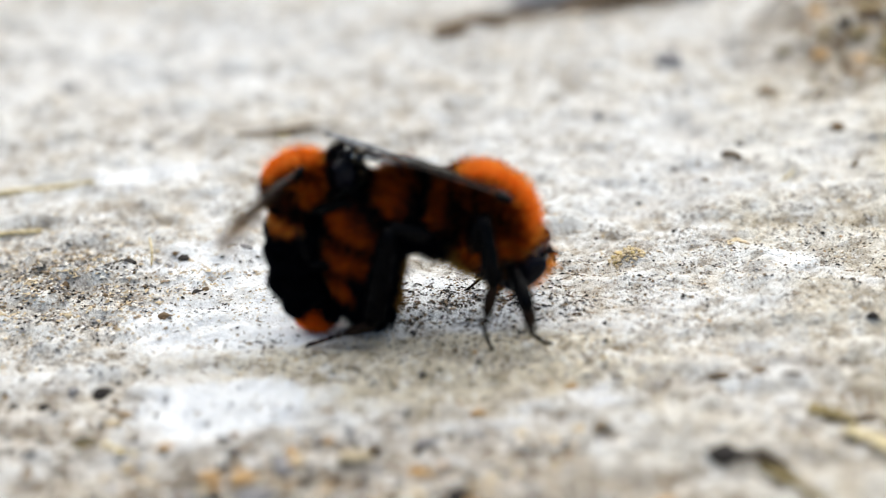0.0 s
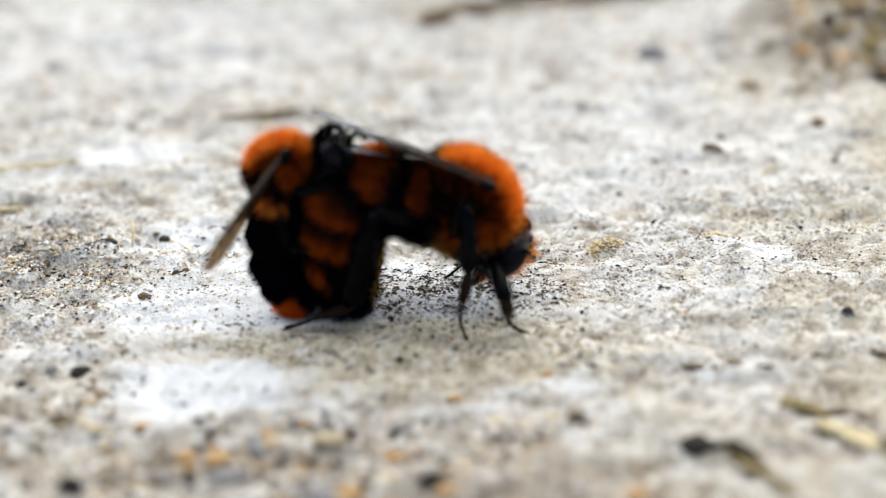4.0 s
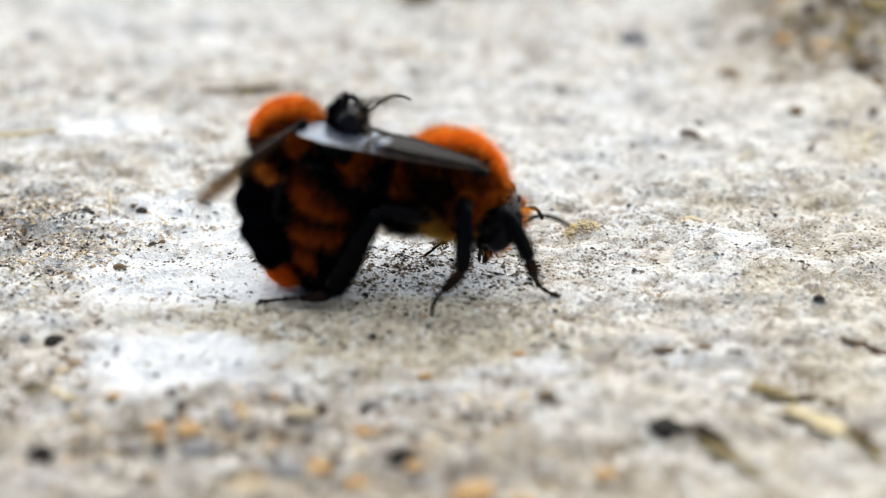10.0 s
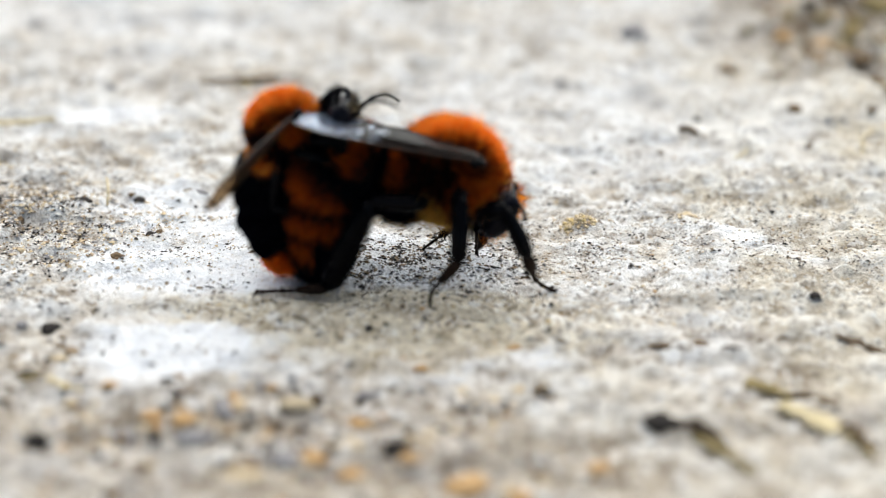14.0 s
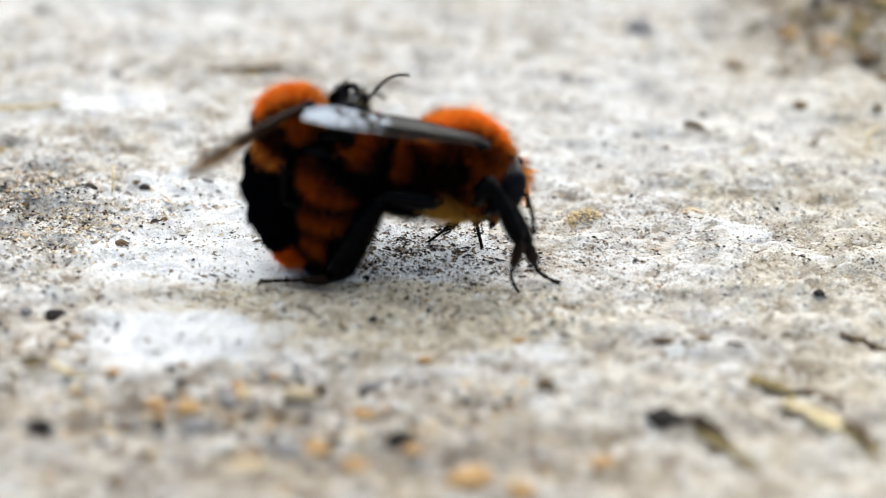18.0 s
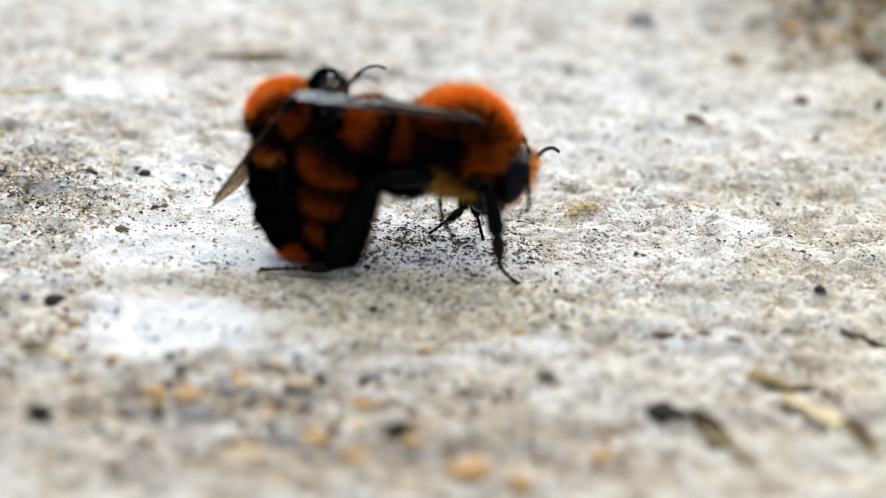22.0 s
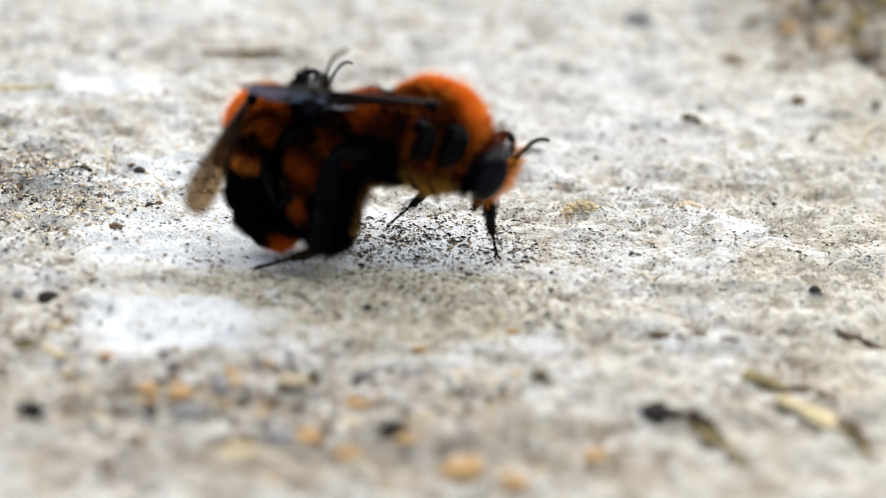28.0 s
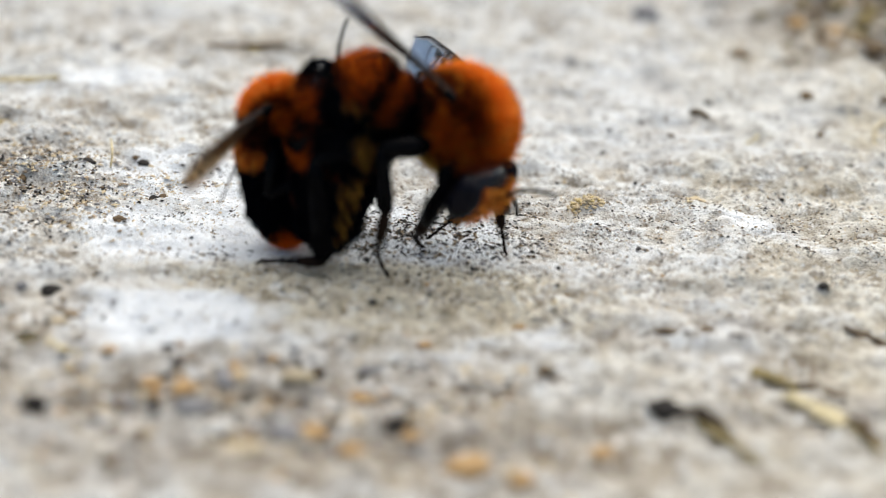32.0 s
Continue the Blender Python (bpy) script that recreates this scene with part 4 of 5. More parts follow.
def thorax(bee, r, hair, low, seed, count=15000, waist=0.25, long=1.08, side=0.45):
    t = part("thorax", ellipsoid("thorax", r * long, r * 0.98, r * 1.0, CHITIN, 0.05, seed=seed), bee, "thorax under dense orange fur")

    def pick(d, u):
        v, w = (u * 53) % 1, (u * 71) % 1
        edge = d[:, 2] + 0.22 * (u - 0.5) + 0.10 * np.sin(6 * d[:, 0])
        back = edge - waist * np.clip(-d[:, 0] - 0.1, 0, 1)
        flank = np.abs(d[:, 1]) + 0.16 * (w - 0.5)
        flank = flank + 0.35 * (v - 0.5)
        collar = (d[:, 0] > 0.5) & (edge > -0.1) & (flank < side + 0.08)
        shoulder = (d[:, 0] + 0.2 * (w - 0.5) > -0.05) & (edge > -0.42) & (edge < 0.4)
        # flanks mix in rust and black strands, so their shade is in the colour
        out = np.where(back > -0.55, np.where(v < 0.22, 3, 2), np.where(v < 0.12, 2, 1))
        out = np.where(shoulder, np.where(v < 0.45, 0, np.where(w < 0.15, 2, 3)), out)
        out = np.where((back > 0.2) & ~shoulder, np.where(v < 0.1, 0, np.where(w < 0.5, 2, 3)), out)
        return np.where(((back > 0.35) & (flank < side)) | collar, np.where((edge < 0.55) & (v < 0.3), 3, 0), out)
    part("fur", fur("fur", (r * long, r * 0.98, r * 1.13), count, hair, 0.032, [ORANGE_HAIR, low, BLACK_HAIR, RUST_SHADE_HAIR], pick, (-0.15, 0, 0.05), seed), t)
    # long outer strands in paler amber colour in a back-lit rim
    part("guard_hair", fur("guard_hair", (r * long, r * 0.98, r * 1.13), count // 4, hair * 1.45, 0.024, [AMBER_HAIR, low, BLACK_HAIR, RUST_SHADE_HAIR], pick, (-0.1, 0, 0.05), seed + 5, 0.45), t)
    return t


def abdomen(bee, radii, half, styles, hair, seed, count=4200):
    """Overlapping rings, base to tail."""
    out = []
    for k, (r, style) in enumerate(zip(radii, styles)):
        s = part("abdomen_ring", ellipsoid("abdomen_ring", half, r, r * 0.95, CHITIN, 0.03, 10, 22, seed=seed + k), bee, style[1])

        def pick(d, u, style=style, k=k):
            top = d[:, 2] + 0.25 * (u - 0.5) + 0.08 * np.sin(5 * d[:, 1] + k)
            out = np.where(top > style[0][0], 0, np.where(top > style[0][1], 1, np.where(u < 0.8, 1, 2)))
            out[(d[:, 2] < -0.80) & (u < 0.6)] = -1
            if style[2]:
                cut = d[:, 0] + 0.07 * np.sin(6 * d[:, 1] + k) + 0.55 * (((u * 91) % 1) - 0.5)
                out[(out == 0) & (cut > style[2])] = 1
                out[(out == 0) & (cut > style[2] - 0.26)] = 3
                # half of the orange strands turn rust, putting the shadow side into the bands
                out[(out == 0) & (((u * 37) % 1) < 0.5)] = 3
            return out
        part("fur", fur("fur", (half, r, r * 0.95), count, hair, 0.034, [style[3] if len(style) > 3 else ORANGE_HAIR, BLACK_HAIR, GOLD_HAIR, RUST_SHADE_HAIR], pick, (-0.75, 0, 0), seed + 10 + k, 0.3), s)
        out.append(s)
    return out


F_BASE, M_BASE = Vector((0, -8, 0)), Vector((-13, -8, 0))


def bee_thing(name, base, label):
    ob = new(name)
    ob.empty_display_size = 0.004
    ob.location = base * MM
    return tagged(ob, label, "bee", "mating pair of bees")


female = bee_thing("bee", F_BASE, "large orange-furred female bee standing on pale ground")
male = bee_thing("bee", M_BASE, "smaller orange and black male bee clasping another bee")

ORANGE_BAND = ((-0.55, -0.8), "abdomen ring with orange hind fringe and black front", 0.2)
DARK_BAND = ((0.25, -0.8), "black-haired abdomen ring with orange top", 0.2)
BLACK_BAND = ((1.2, -0.8), "black-haired abdomen ring", 0.0)
FULL_ORANGE = ((-0.1, -0.9), "orange-haired abdomen ring", 0.0)
PALE_ORANGE = ((-0.1, -0.9), "pale orange-haired abdomen ring", 0.7, PEACH_HAIR)

F_PARTS = {
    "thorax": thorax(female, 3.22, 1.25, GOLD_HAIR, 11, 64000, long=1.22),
    "head": head(female, 1.1, AMBER_HAIR, RUST_SHADE_HAIR, 21),
    "rings": abdomen(female, (3.2, 3.55, 3.55, 3.35, 2.9, 2.1), 2.6, (DARK_BAND, DARK_BAND, ORANGE_BAND, ORANGE_BAND, DARK_BAND, BLACK_BAND), 1.2, 31, 17000),
    "wing": wing_pair(female, 15.0, 4.9, WING_DARK), "far_wing": wing_pair(female, 15.0, 4.9, WING_DARK),
    "ant": antenna(female, 5.6), "far_ant": antenna(female, 5.6),
}
M_PARTS = {
    "thorax": thorax(male, 1.8, 1.08, BLACK_HAIR, 51, 30000, 0.5, 1.35, 0.62),
    "head": head(male, 0.82, PALE_HAIR, BLACK_HAIR, 61, 0.85),
    "rings": abdomen(male, (2.0, 2.2, 2.2, 2.1, 1.9, 1.8), 1.3, (PALE_ORANGE, BLACK_BAND, BLACK_BAND, BLACK_BAND, BLACK_BAND, FULL_ORANGE), 0.95, 71, 12000),
    "wing": wing_pair(male, 12.2, 3.9, WING), "far_wing": wing_pair(male, 12.2, 3.9, WING),
    "ant": antenna(male, 5.4, 0.75), "far_ant": antenna(male, 5.4, 0.75),
}
# hips in the thorax's space; femur, tibia, tarsus lengths; thickness; pollen brush
F_LEGS = {
    "front": ((2.5, -2.0, -2.4), 3.8, 4.5, 5.2, 1.1, False), "mid": ((0.9, -3.0, -1.5), 4.2, 5.6, 6.2, 1.0, False),
    "hind": ((-1.8, -2.8, -2.2), 5.0, 8.8, 5.8, 0.95, True),
    "far_front": ((2.5, 2.0, -2.4), 3.8, 3.2, 3.6, 0.86, False), "far_mid": ((0.9, 3.7, 0.2), 4.9, 3.8, 4.0, 0.7, False),
    "far_hind": ((-1.8, 2.8, -2.2), 6.0, 8.2, 4.2, 1.4, True),
}
M_LEGS = {
    "front": ((1.5, -1.5, -1.7), 3.2, 3.2, 2.6, 0.5, False), "mid": ((0.1, -1.8, -1.8), 3.6, 3.6, 3.0, 0.52, False),
    "hind": ((-1.4, -1.7, -1.7), 4.2, 4.4, 3.4, 0.65, False),
    "far_front": ((1.5, 1.5, -1.7), 3.2, 3.2, 2.6, 0.5, False), "far_mid": ((0.1, 1.8, -1.8), 3.6, 3.6, 3.0, 0.8, False),
    "far_hind": ((-1.4, 1.7, -1.7), 4.2, 4.4, 3.4, 0.95, False),
}
# how far the last foot joints bend forward, millimetres
HOOKS = {"front": 1.3, "mid": 1.3}
F_LIMBS = {k: leg(female, *v[1:6], 100 + 7 * i, HOOKS.get(k, 0.0)) for i, (k, v) in enumerate(F_LEGS.items())}
M_LIMBS = {k: leg(male, *v[1:6], 200 + 7 * i) for i, (k, v) in enumerate(M_LEGS.items())}

# ---- how the bees move: seconds, then millimetres or degrees ----
F_THORAX = [(0, 0, -8, 9.4), (3, 0.3, -8, 9.6), (7, -0.2, -8, 9.7), (8, 2, -8, 9.1), (9, 1.8, -8, 9.2), (10, 0.9, -8, 9.4), (13, 1, -8, 10.1), (17, 1.2, -8, 9.4), (19, 1, -8, 10.1), (21, 1, -8, 10.8), (23, 1.3, -8, 11.3), (25, 0.3, -8, 10.7), (28, -0.6, -8, 11.4), (30, -0.3, -8, 12), (31, -0.3, -8, 12), (31.5, 0.8, -8, 13.1), (32, 1.2, -8, 12.1)]
F_THORAX_TURN = [(0, 45, 12, 0), (3, 45, 13, 0), (6, 42, 16, 0), (7, 40, 16, 0), (8, 32, 8, 0), (9, 26, -8, 0), (10, 25, -8, 0), (13, 24, -8, 0), (14, 24, -8, 0), (17, 16, -20, 0), (19, 16, -21, 0), (21, 16, -16, 0), (23, 16, -4, -4), (24, 16, 8, -8), (25, 16, 20, -14), (28, 14, 36, -20), (30, 16, 36, -20), (31, 18, 38, -20), (31.5, 22, 43, -20), (32, 24, 46, -18)]
F_HEAD = [(0, 3.1, -8, 5.7), (3, 3.2, -8, 5.3), (7, 3.6, -8, 6.4), (8, 5.3, -8, 6), (9, 5.3, -8, 6.8), (10, 4.8, -8, 6.4), (13, 4.6, -8, 6.7), (17, 4.8, -8, 8.1), (19, 4.6, -8, 8.8), (21, 5, -8, 8.9), (23, 5.2, -8, 8.6), (25, 5.3, -8.6, 7.9), (28, 3.9, -10, 9.9), (30, 4, -10.3, 10.6), (31, 3.5, -10.5, 10.5), (31.5, 2.8, -11.3, 10), (32, 2.6, -12, 8.3)]
F_A = [(0, -3.1, -8, 9.6), (3, -2.9, -8, 9.6), (7, -3.2, -8, 9.9), (8, -1.5, -8, 9.2), (9, -1.8, -8, 8.3), (10, -2.5, -8, 8.6), (13, -2.7, -8, 9), (17, -2.5, -8, 8.5), (19, -2.8, -8, 9), (21, -3, -8, 9.4), (23, -2.9, -8, 9.8), (25, -3.6, -8, 9.5), (28, -4.2, -8, 10.4), (31, -4.3, -8, 11.4), (31.5, -4.7, -8, 12.5), (32, -4.7, -8, 12.3)]
F_B = [(0, -8.2, -8, 10.7), (3, -8.3, -8, 10.7), (7, -8.7, -8, 11.4), (8, -6.8, -8, 10.5), (9, -7.3, -8, 9.7), (10, -8, -8, 10), (13, -8.2, -8, 10.1), (17, -7.9, -8, 9.4), (19, -7.9, -8, 9.9), (21, -7.8, -8, 10.2), (23, -8, -8, 10.6), (25, -8.1, -8, 10.7), (28, -6.9, -8, 10.8), (31, -6.9, -8, 11.8), (31.5, -7, -8, 12.9), (32, -8.1, -8, 13.8)]
F_C = [(0, -9.7, -8, 7.2), (3, -9.8, -8, 6.8), (7, -10.2, -8, 7.9), (8, -8.4, -8, 6.9), (9, -8.5, -8, 6), (10, -9.3, -8, 6), (13, -9.6, -8, 6.1), (17, -8.8, -8, 5.3), (19, -8.8, -8, 5.6), (21, -8.9, -8, 5.8), (23, -8.7, -8, 6), (25, -8.4, -8.4, 6.8), (28, -9.1, -8.8, 8), (31, -9, -8.8, 8.6), (31.5, -8.7, -9.5, 9.4), (32, -9, -10, 9.5)]
F_D = [(0, -9.5, -8, 3.2), (3, -9.7, -8, 2.3), (7, -9.8, -8, 3.3), (8, -8.2, -8, 2.6), (9, -8.9, -8, 2.5), (10, -9.5, -8, 2.6), (13, -9.7, -8, 2.7), (17, -9.2, -8, 2.1), (19, -9, -8, 2.1), (21, -8.9, -8, 2.1), (23, -8.7, -8, 2.1), (25, -8.7, -9, 3.4), (28, -8.9, -9.8, 4.7), (31, -8.8, -9.8, 4.8), (31.5, -8.8, -10.3, 4.7), (32, -9.2, -10.5, 4.6)]
F_WING = [(0, -12.6, -10.8, 18.7), (3, -12.3, -10.7, 19.2), (6, -12.1, -10.9, 19.1), (7, -12.5, -11, 19), (8, -12, -10.9, 18), (9, -10.9, -10.8, 15.7), (10, -10.9, -12.9, 15.5), (13, -11.1, -12.2, 15.3), (14, -10.9, -13.7, 16.1), (17, -10.2, -16.3, 16.7), (18, -10.2, -16.5, 16.8), (19, -10, -17.5, 17), (21, -11.3, -15.5, 17.2), (23, -11, -17.8, 18.6), (24, -11.9, -16.7, 18.9), (25, -14.9, -13.6, 17.8), (28, -16.5, -13.6, 17.7), (29, -16.3, -13.6, 18.1), (30, -16.1, -13.6, 18.8), (31, -16.2, -13.6, 18.7), (31.3, -15.3, -13.2, 19.7), (31.4, -14.9, -13.2, 20.2), (31.5, -14.4, -13.2, 23), (31.6, -14.3, -13.2, 23.9), (31.8, -12.2, -13.2, 24.8), (32, -7.6, -18.4, 26.1)]
F_FAR_WING = [(0, -12.8, -5.4, 15.3), (3, -12.7, -5.8, 14.9), (6, -12.4, -6.2, 14.5), (8, -10.9, -6.9, 10.7), (9, -10.3, 0.2, 6.4), (13, -10.1, 0.1, 5.4), (17, -8.1, 4.4, 4.8), (19, -7.4, 5.1, 5.2), (23, -10.9, 2.2, 8.2), (25, -14.0, -5.6, 12.9), (28, -16.4, -6.7, 13.0), (30, -15.5, -6.3, 13.9), (31.2, -15.6, -6.8, 13.8), (32, -3.0, 7.8, 13.9)]
M_THORAX = [(0, -14.5, -8, 13.1), (3, -14.5, -8, 13), (7, -14.7, -8, 13.8), (8, -12.7, -8, 13.2), (9, -12, -8, 13.6), (10, -12.2, -8, 13.9), (13, -12.6, -8, 14), (17, -12.2, -8, 13.6), (19, -12.6, -8, 13.2), (21, -12.8, -8, 12.8), (23, -13.7, -8, 12.9), (25, -13.8, -8, 12.7), (28, -14.5, -8, 11.8), (30, -14.5, -8, 11.8), (31, -14, -8, 11.9), (31.5, -14.1, -8, 11.8), (32, -13.8, -8, 12.2)]
M_HEAD = [(0, -11.1, -8, 14.2), (3, -10.7, -8, 14.2), (7, -10.2, -8, 14.6), (8, -8.7, -8, 12.8), (9, -7.8, -8, 14.2), (10, -7.5, -8, 14.8), (13, -8.2, -8, 14.9), (17, -7.7, -8, 14.2), (19, -8.2, -8, 14.2), (21, -9.2, -8, 14.2), (23, -10.5, -8, 14.8), (25, -10.2, -8, 14.6), (28, -10.8, -8, 14.1), (30, -11.1, -8, 14.3), (31, -10.5, -8, 14.2), (31.5, -10.6, -8, 14.2), (32, -10.5, -8, 14.4)]
M_A = [(0, -14.9, -8, 10.1), (3, -14.5, -8, 10.2), (7, -14.9, -8, 10.8), (8, -13.2, -8, 10.1), (9, -13, -8, 11), (10, -12.8, -8, 10.8), (13, -13.3, -8, 11), (17, -13.2, -8, 10.5), (19, -13.2, -8, 10.4), (21, -13.4, -8, 9.9), (23, -13.6, -8, 10.1), (25, -13.8, -8, 9.6), (28, -14.8, -8, 9), (31, -14.8, -8, 9), (32, -14.9, -8, 9)]
M_B = [(0, -15.3, -8, 8), (3, -15.2, -8, 7.7), (7, -15.5, -8, 8.4), (8, -13.8, -8, 7.6), (9, -14, -8, 8.8), (10, -14.1, -8, 8.6), (13, -14.2, -8, 8.7), (17, -14.1, -8, 8.3), (19, -14, -8, 8), (21, -13.5, -8, 7.3), (23, -14, -8, 7.2), (25, -14.8, -8, 6.7), (28, -15.2, -8, 6.3), (31, -15.2, -8, 6.3), (32, -14.2, -8, 6.2)]
M_C = [(0, -15.3, -8, 4.3), (3, -15.2, -8, 3.7), (7, -15.2, -8, 4.8), (8, -13.5, -8, 3.9), (9, -13.8, -8, 5.2), (10, -13.8, -8, 5), (13, -14, -8, 5.1), (17, -13.7, -8, 5), (19, -13.4, -8, 4.4), (21, -12.9, -8, 3.8), (23, -13.2, -8, 3.6), (25, -13.7, -8, 3.7), (28, -14.4, -8, 3.5), (31, -14.2, -8, 3.5), (32, -13.7, -8, 3.3)]
M_D = [(0, -13.9, -8, 2.1), (3, -14.1, -8, 1.4), (7, -13.9, -8, 2.7), (8, -12.1, -8, 2.1), (9, -12.6, -8, 2.6), (10, -12.4, -8, 2.4), (13, -12.6, -8, 2.6), (17, -12.3, -8, 2.5), (19, -11.9, -8, 2.2), (21, -11.8, -8, 1.8), (23, -12.1, -8, 1.9), (25, -12.6, -8, 2.3), (28, -13.1, -8, 2.6), (31, -13, -8, 2.7), (32, -12.8, -8, 2.3)]
M_WING = [(0, -19.4, -21.9, 15.7), (0.4, -19.8, -21.8, 13.7), (1, -20.5, -21.1, 11.6), (2, -19.6, -21.1, 10.6), (3, -19.5, -21, 10.3), (6, -20.9, -20.7, 11.7), (7, -21.2, -20.6, 13), (8, -19.1, -21.3, 14.8), (9, -19.1, -20.6, 14.9), (10, -18.4, -21.2, 14.7), (11, -18.5, -21.1, 13.5), (12, -17.8, -21.5, 13.5), (14, -17.5, -21.7, 13.6), (17, -19.2, -20.8, 14.2), (18, -19.9, -20.5, 14.7), (19, -19, -20.9, 12.9), (20, -19.3, -20.2, 10.2), (21, -18.8, -20.7, 10.1), (22, -20.3, -9.9, 3.5), (23, -18.2, -20.9, 9.4), (24, -20.3, -20.3, 9.9), (25, -22.1, -20.2, 15.3), (27.5, -22.3, -20.4, 12.7), (28, -19.5, -21.7, 11.4), (28.5, -20.6, -21.4, 10.9), (30, -20, -21.6, 10.7), (31, -19.6, -21.6, 10.3), (31.4, -19.5, -21.6, 10.2), (31.5, -22.7, -19.9, 15.6), (31.6, -19.2, -21.6, 10.2), (31.7, -22.9, -19.9, 14.6), (31.8, -20.8, -20.9, 11.6), (32, -19.1, -21.6, 13.8)]
M_FAR_WING = [(0, -14.6, 4.2, 7.9), (3, -14.2, 4.2, 7.7), (6, -14.1, 4.2, 8.0), (7, -13.4, 4.2, 7.7), (8, -12.6, 4.2, 7.6), (9, -11.3, 4.2, 8.7), (13, -12.0, 4.2, 8.0), (17, -11.7, 4.2, 8.4), (19, -11.9, 4.2, 8.0), (23, -13.4, 4.2, 7.4), (24, -19.4, -1.7, 3.8), (25, -20.0, -1.0, 3.9), (27.5, -20.9, -4.6, 2.1), (28, -20.9, -4.6, 2.2), (29, -20.7, -3.8, 1.8), (30, -19.2, -1.0, 2.3), (31, -19.3, -1.4, 2.1), (31.5, -21.6, -5.8, 2.6), (32, -18.7, -5.8, 2.4)]
F_ANT = [(0, 5.8, -12.4, 8.0), (3, 5.2, -13.2, 7.3), (6, 6.4, -13.4, 6.3), (7, 9.5, -11.7, 4.8), (8, 11.9, -10.7, 6.2), (9, 12.3, -10.3, 7.2), (10, 10.5, -12.1, 7.7), (13, 7.1, -12.4, 8.5), (14, 7.0, -12.8, 8.1), (17, 8.1, -13.2, 7.1), (18, 7.4, -13.2, 6.9), (19, 8.5, -13.0, 8.2), (21, 6.6, -13.7, 8.3), (23, 6.9, -14.4, 8.4), (24, 9.1, -14.4, 8.9), (25, 11.4, -12.7, 10.7), (28, 8.2, -14.7, 13.8), (29, 8.1, -14.7, 14.2), (30, 8.7, -15.4, 13.3), (31, 8.0, -16.2, 11.3), (31.5, 8.5, -16.2, 10.6), (32, 10.2, -13.9, 9.0)]
F_FAR_ANT = [(0, 5.9, -3.0, 2.8), (6, 6.3, -2.5, 1.3), (8, 11.4, -3.7, 3.1), (9, 10.2, -2.2, 3.6), (10, 9.5, -1.6, 3.2), (13, 7.5, -1.4, 2.5), (14, 7.3, -1.3, 2.9), (17, 8.1, -2.4, 2.8), (18, 7.7, -2.4, 2.7), (19, 7.9, -1.8, 3.9), (21, 10.6, -2.5, 7.5), (23, 8.9, -2.1, 8.6), (24, 9.2, -2.8, 8.7), (25, 9.6, -3.6, 8.4), (28, 8.9, -5.0, 10.1), (29, 8.8, -5.2, 10.2), (30, 7.4, -4.5, 11.4), (31, 5.3, -4.5, 12.4), (31.5, 5.8, -6.4, 6.0), (32, 6.0, -8.6, 4.4)]
M_ANT = [(0, -8.2, -12.6, 17.0), (6, -7.1, -12.5, 17.4), (8, -6.4, -12.3, 16.3), (9, -5.3, -13.1, 17.7), (10, -4.5, -11.9, 18.1), (13, -3.4, -11.8, 17.1), (14, -3.4, -11.7, 17.1), (17, -4.4, -12.8, 17.5), (18, -4.6, -12.8, 17.6), (19, -5.0, -12.2, 18.0), (21, -5.7, -12.2, 18.0), (23, -5.5, -11.5, 17.5), (24, -5.4, -10.5, 18.1), (25, -5.4, -11.7, 17.3), (28, -7.8, -10.2, 19.3), (29, -7.7, -10.2, 19.0), (30, -7.1, -9.4, 18.9), (31, -9.0, -11.0, 19.2), (31.5, -6.8, -10.2, 18.5), (32, -4.7, -9.1, 18.1)]
M_FAR_ANT = [(0, -8.7, -2.4, 12.8), (6, -7.6, -2.5, 13.3), (8, -6.9, -2.4, 12.2), (9, -6.1, -2.1, 13.8), (10, -2.5, -3.7, 15.1), (13, -4.1, -2.8, 14.0), (14, -3.3, -3.5, 14.2), (17, -2.6, -3.7, 15.3), (18, -2.9, -3.5, 15.9), (19, -3.3, -3.3, 14.5), (21, -4.6, -3.4, 15.7), (23, -5.9, -2.9, 14.7), (24, -6.8, -2.7, 16.1), (25, -6.5, -3.6, 17.6), (28, -7.7, -2.4, 15.0), (29, -8.2, -2.3, 15.0), (30, -7.9, -2.5, 15.1), (31, -9.3, -2.1, 14.9), (31.5, -10.3, -3.1, 18.1), (32, -8.6, -3.5, 18.9)]
# nose down, turn towards the viewer's side, roll
F_HEAD_TURN = [(0, 60, 6, 0), (6, 56, 6, 0), (8, 42, 2, 0), (9, 34, -4, 0), (13, 38, -4, 0), (17, 30, -8, 0), (19, 28, -8, 0), (21, 28, -4, 0), (23, 30, 2, 0), (25, 34, 6, 0), (28, 32, 8, 0), (30, 32, 8, 0), (31, 32, 10, 0), (31.5, 38, 22, 0), (32, 40, 36, 0)]
F_ABDOMEN_TURN = [(0, 8, 0), (6, 10, 0), (9, -4, 0), (19, -8, 0), (23, 0, -4), (25, 8, -10), (28, 16, -18), (30, 16, -18), (31, 18, -20), (31.5, 42, -20), (32, 62, -20)]
M_THORAX_TURN = [(0, -20, 0, 0), (3, -25, 0, 0), (6, -30, 0, 0), (9, -28, 0, 0), (13, -32, 0, 0), (19, -25, 0, 0), (23, -38, 0, 0), (28, -45, 0, 0), (32, -38, 0, 0)]
M_HEAD_TURN = [(0, 15, 0, 0), (9, 12, 0, 0), (19, 10, 0, 0), (25, 5, 0, 0), (32, 0, 0, 0)]
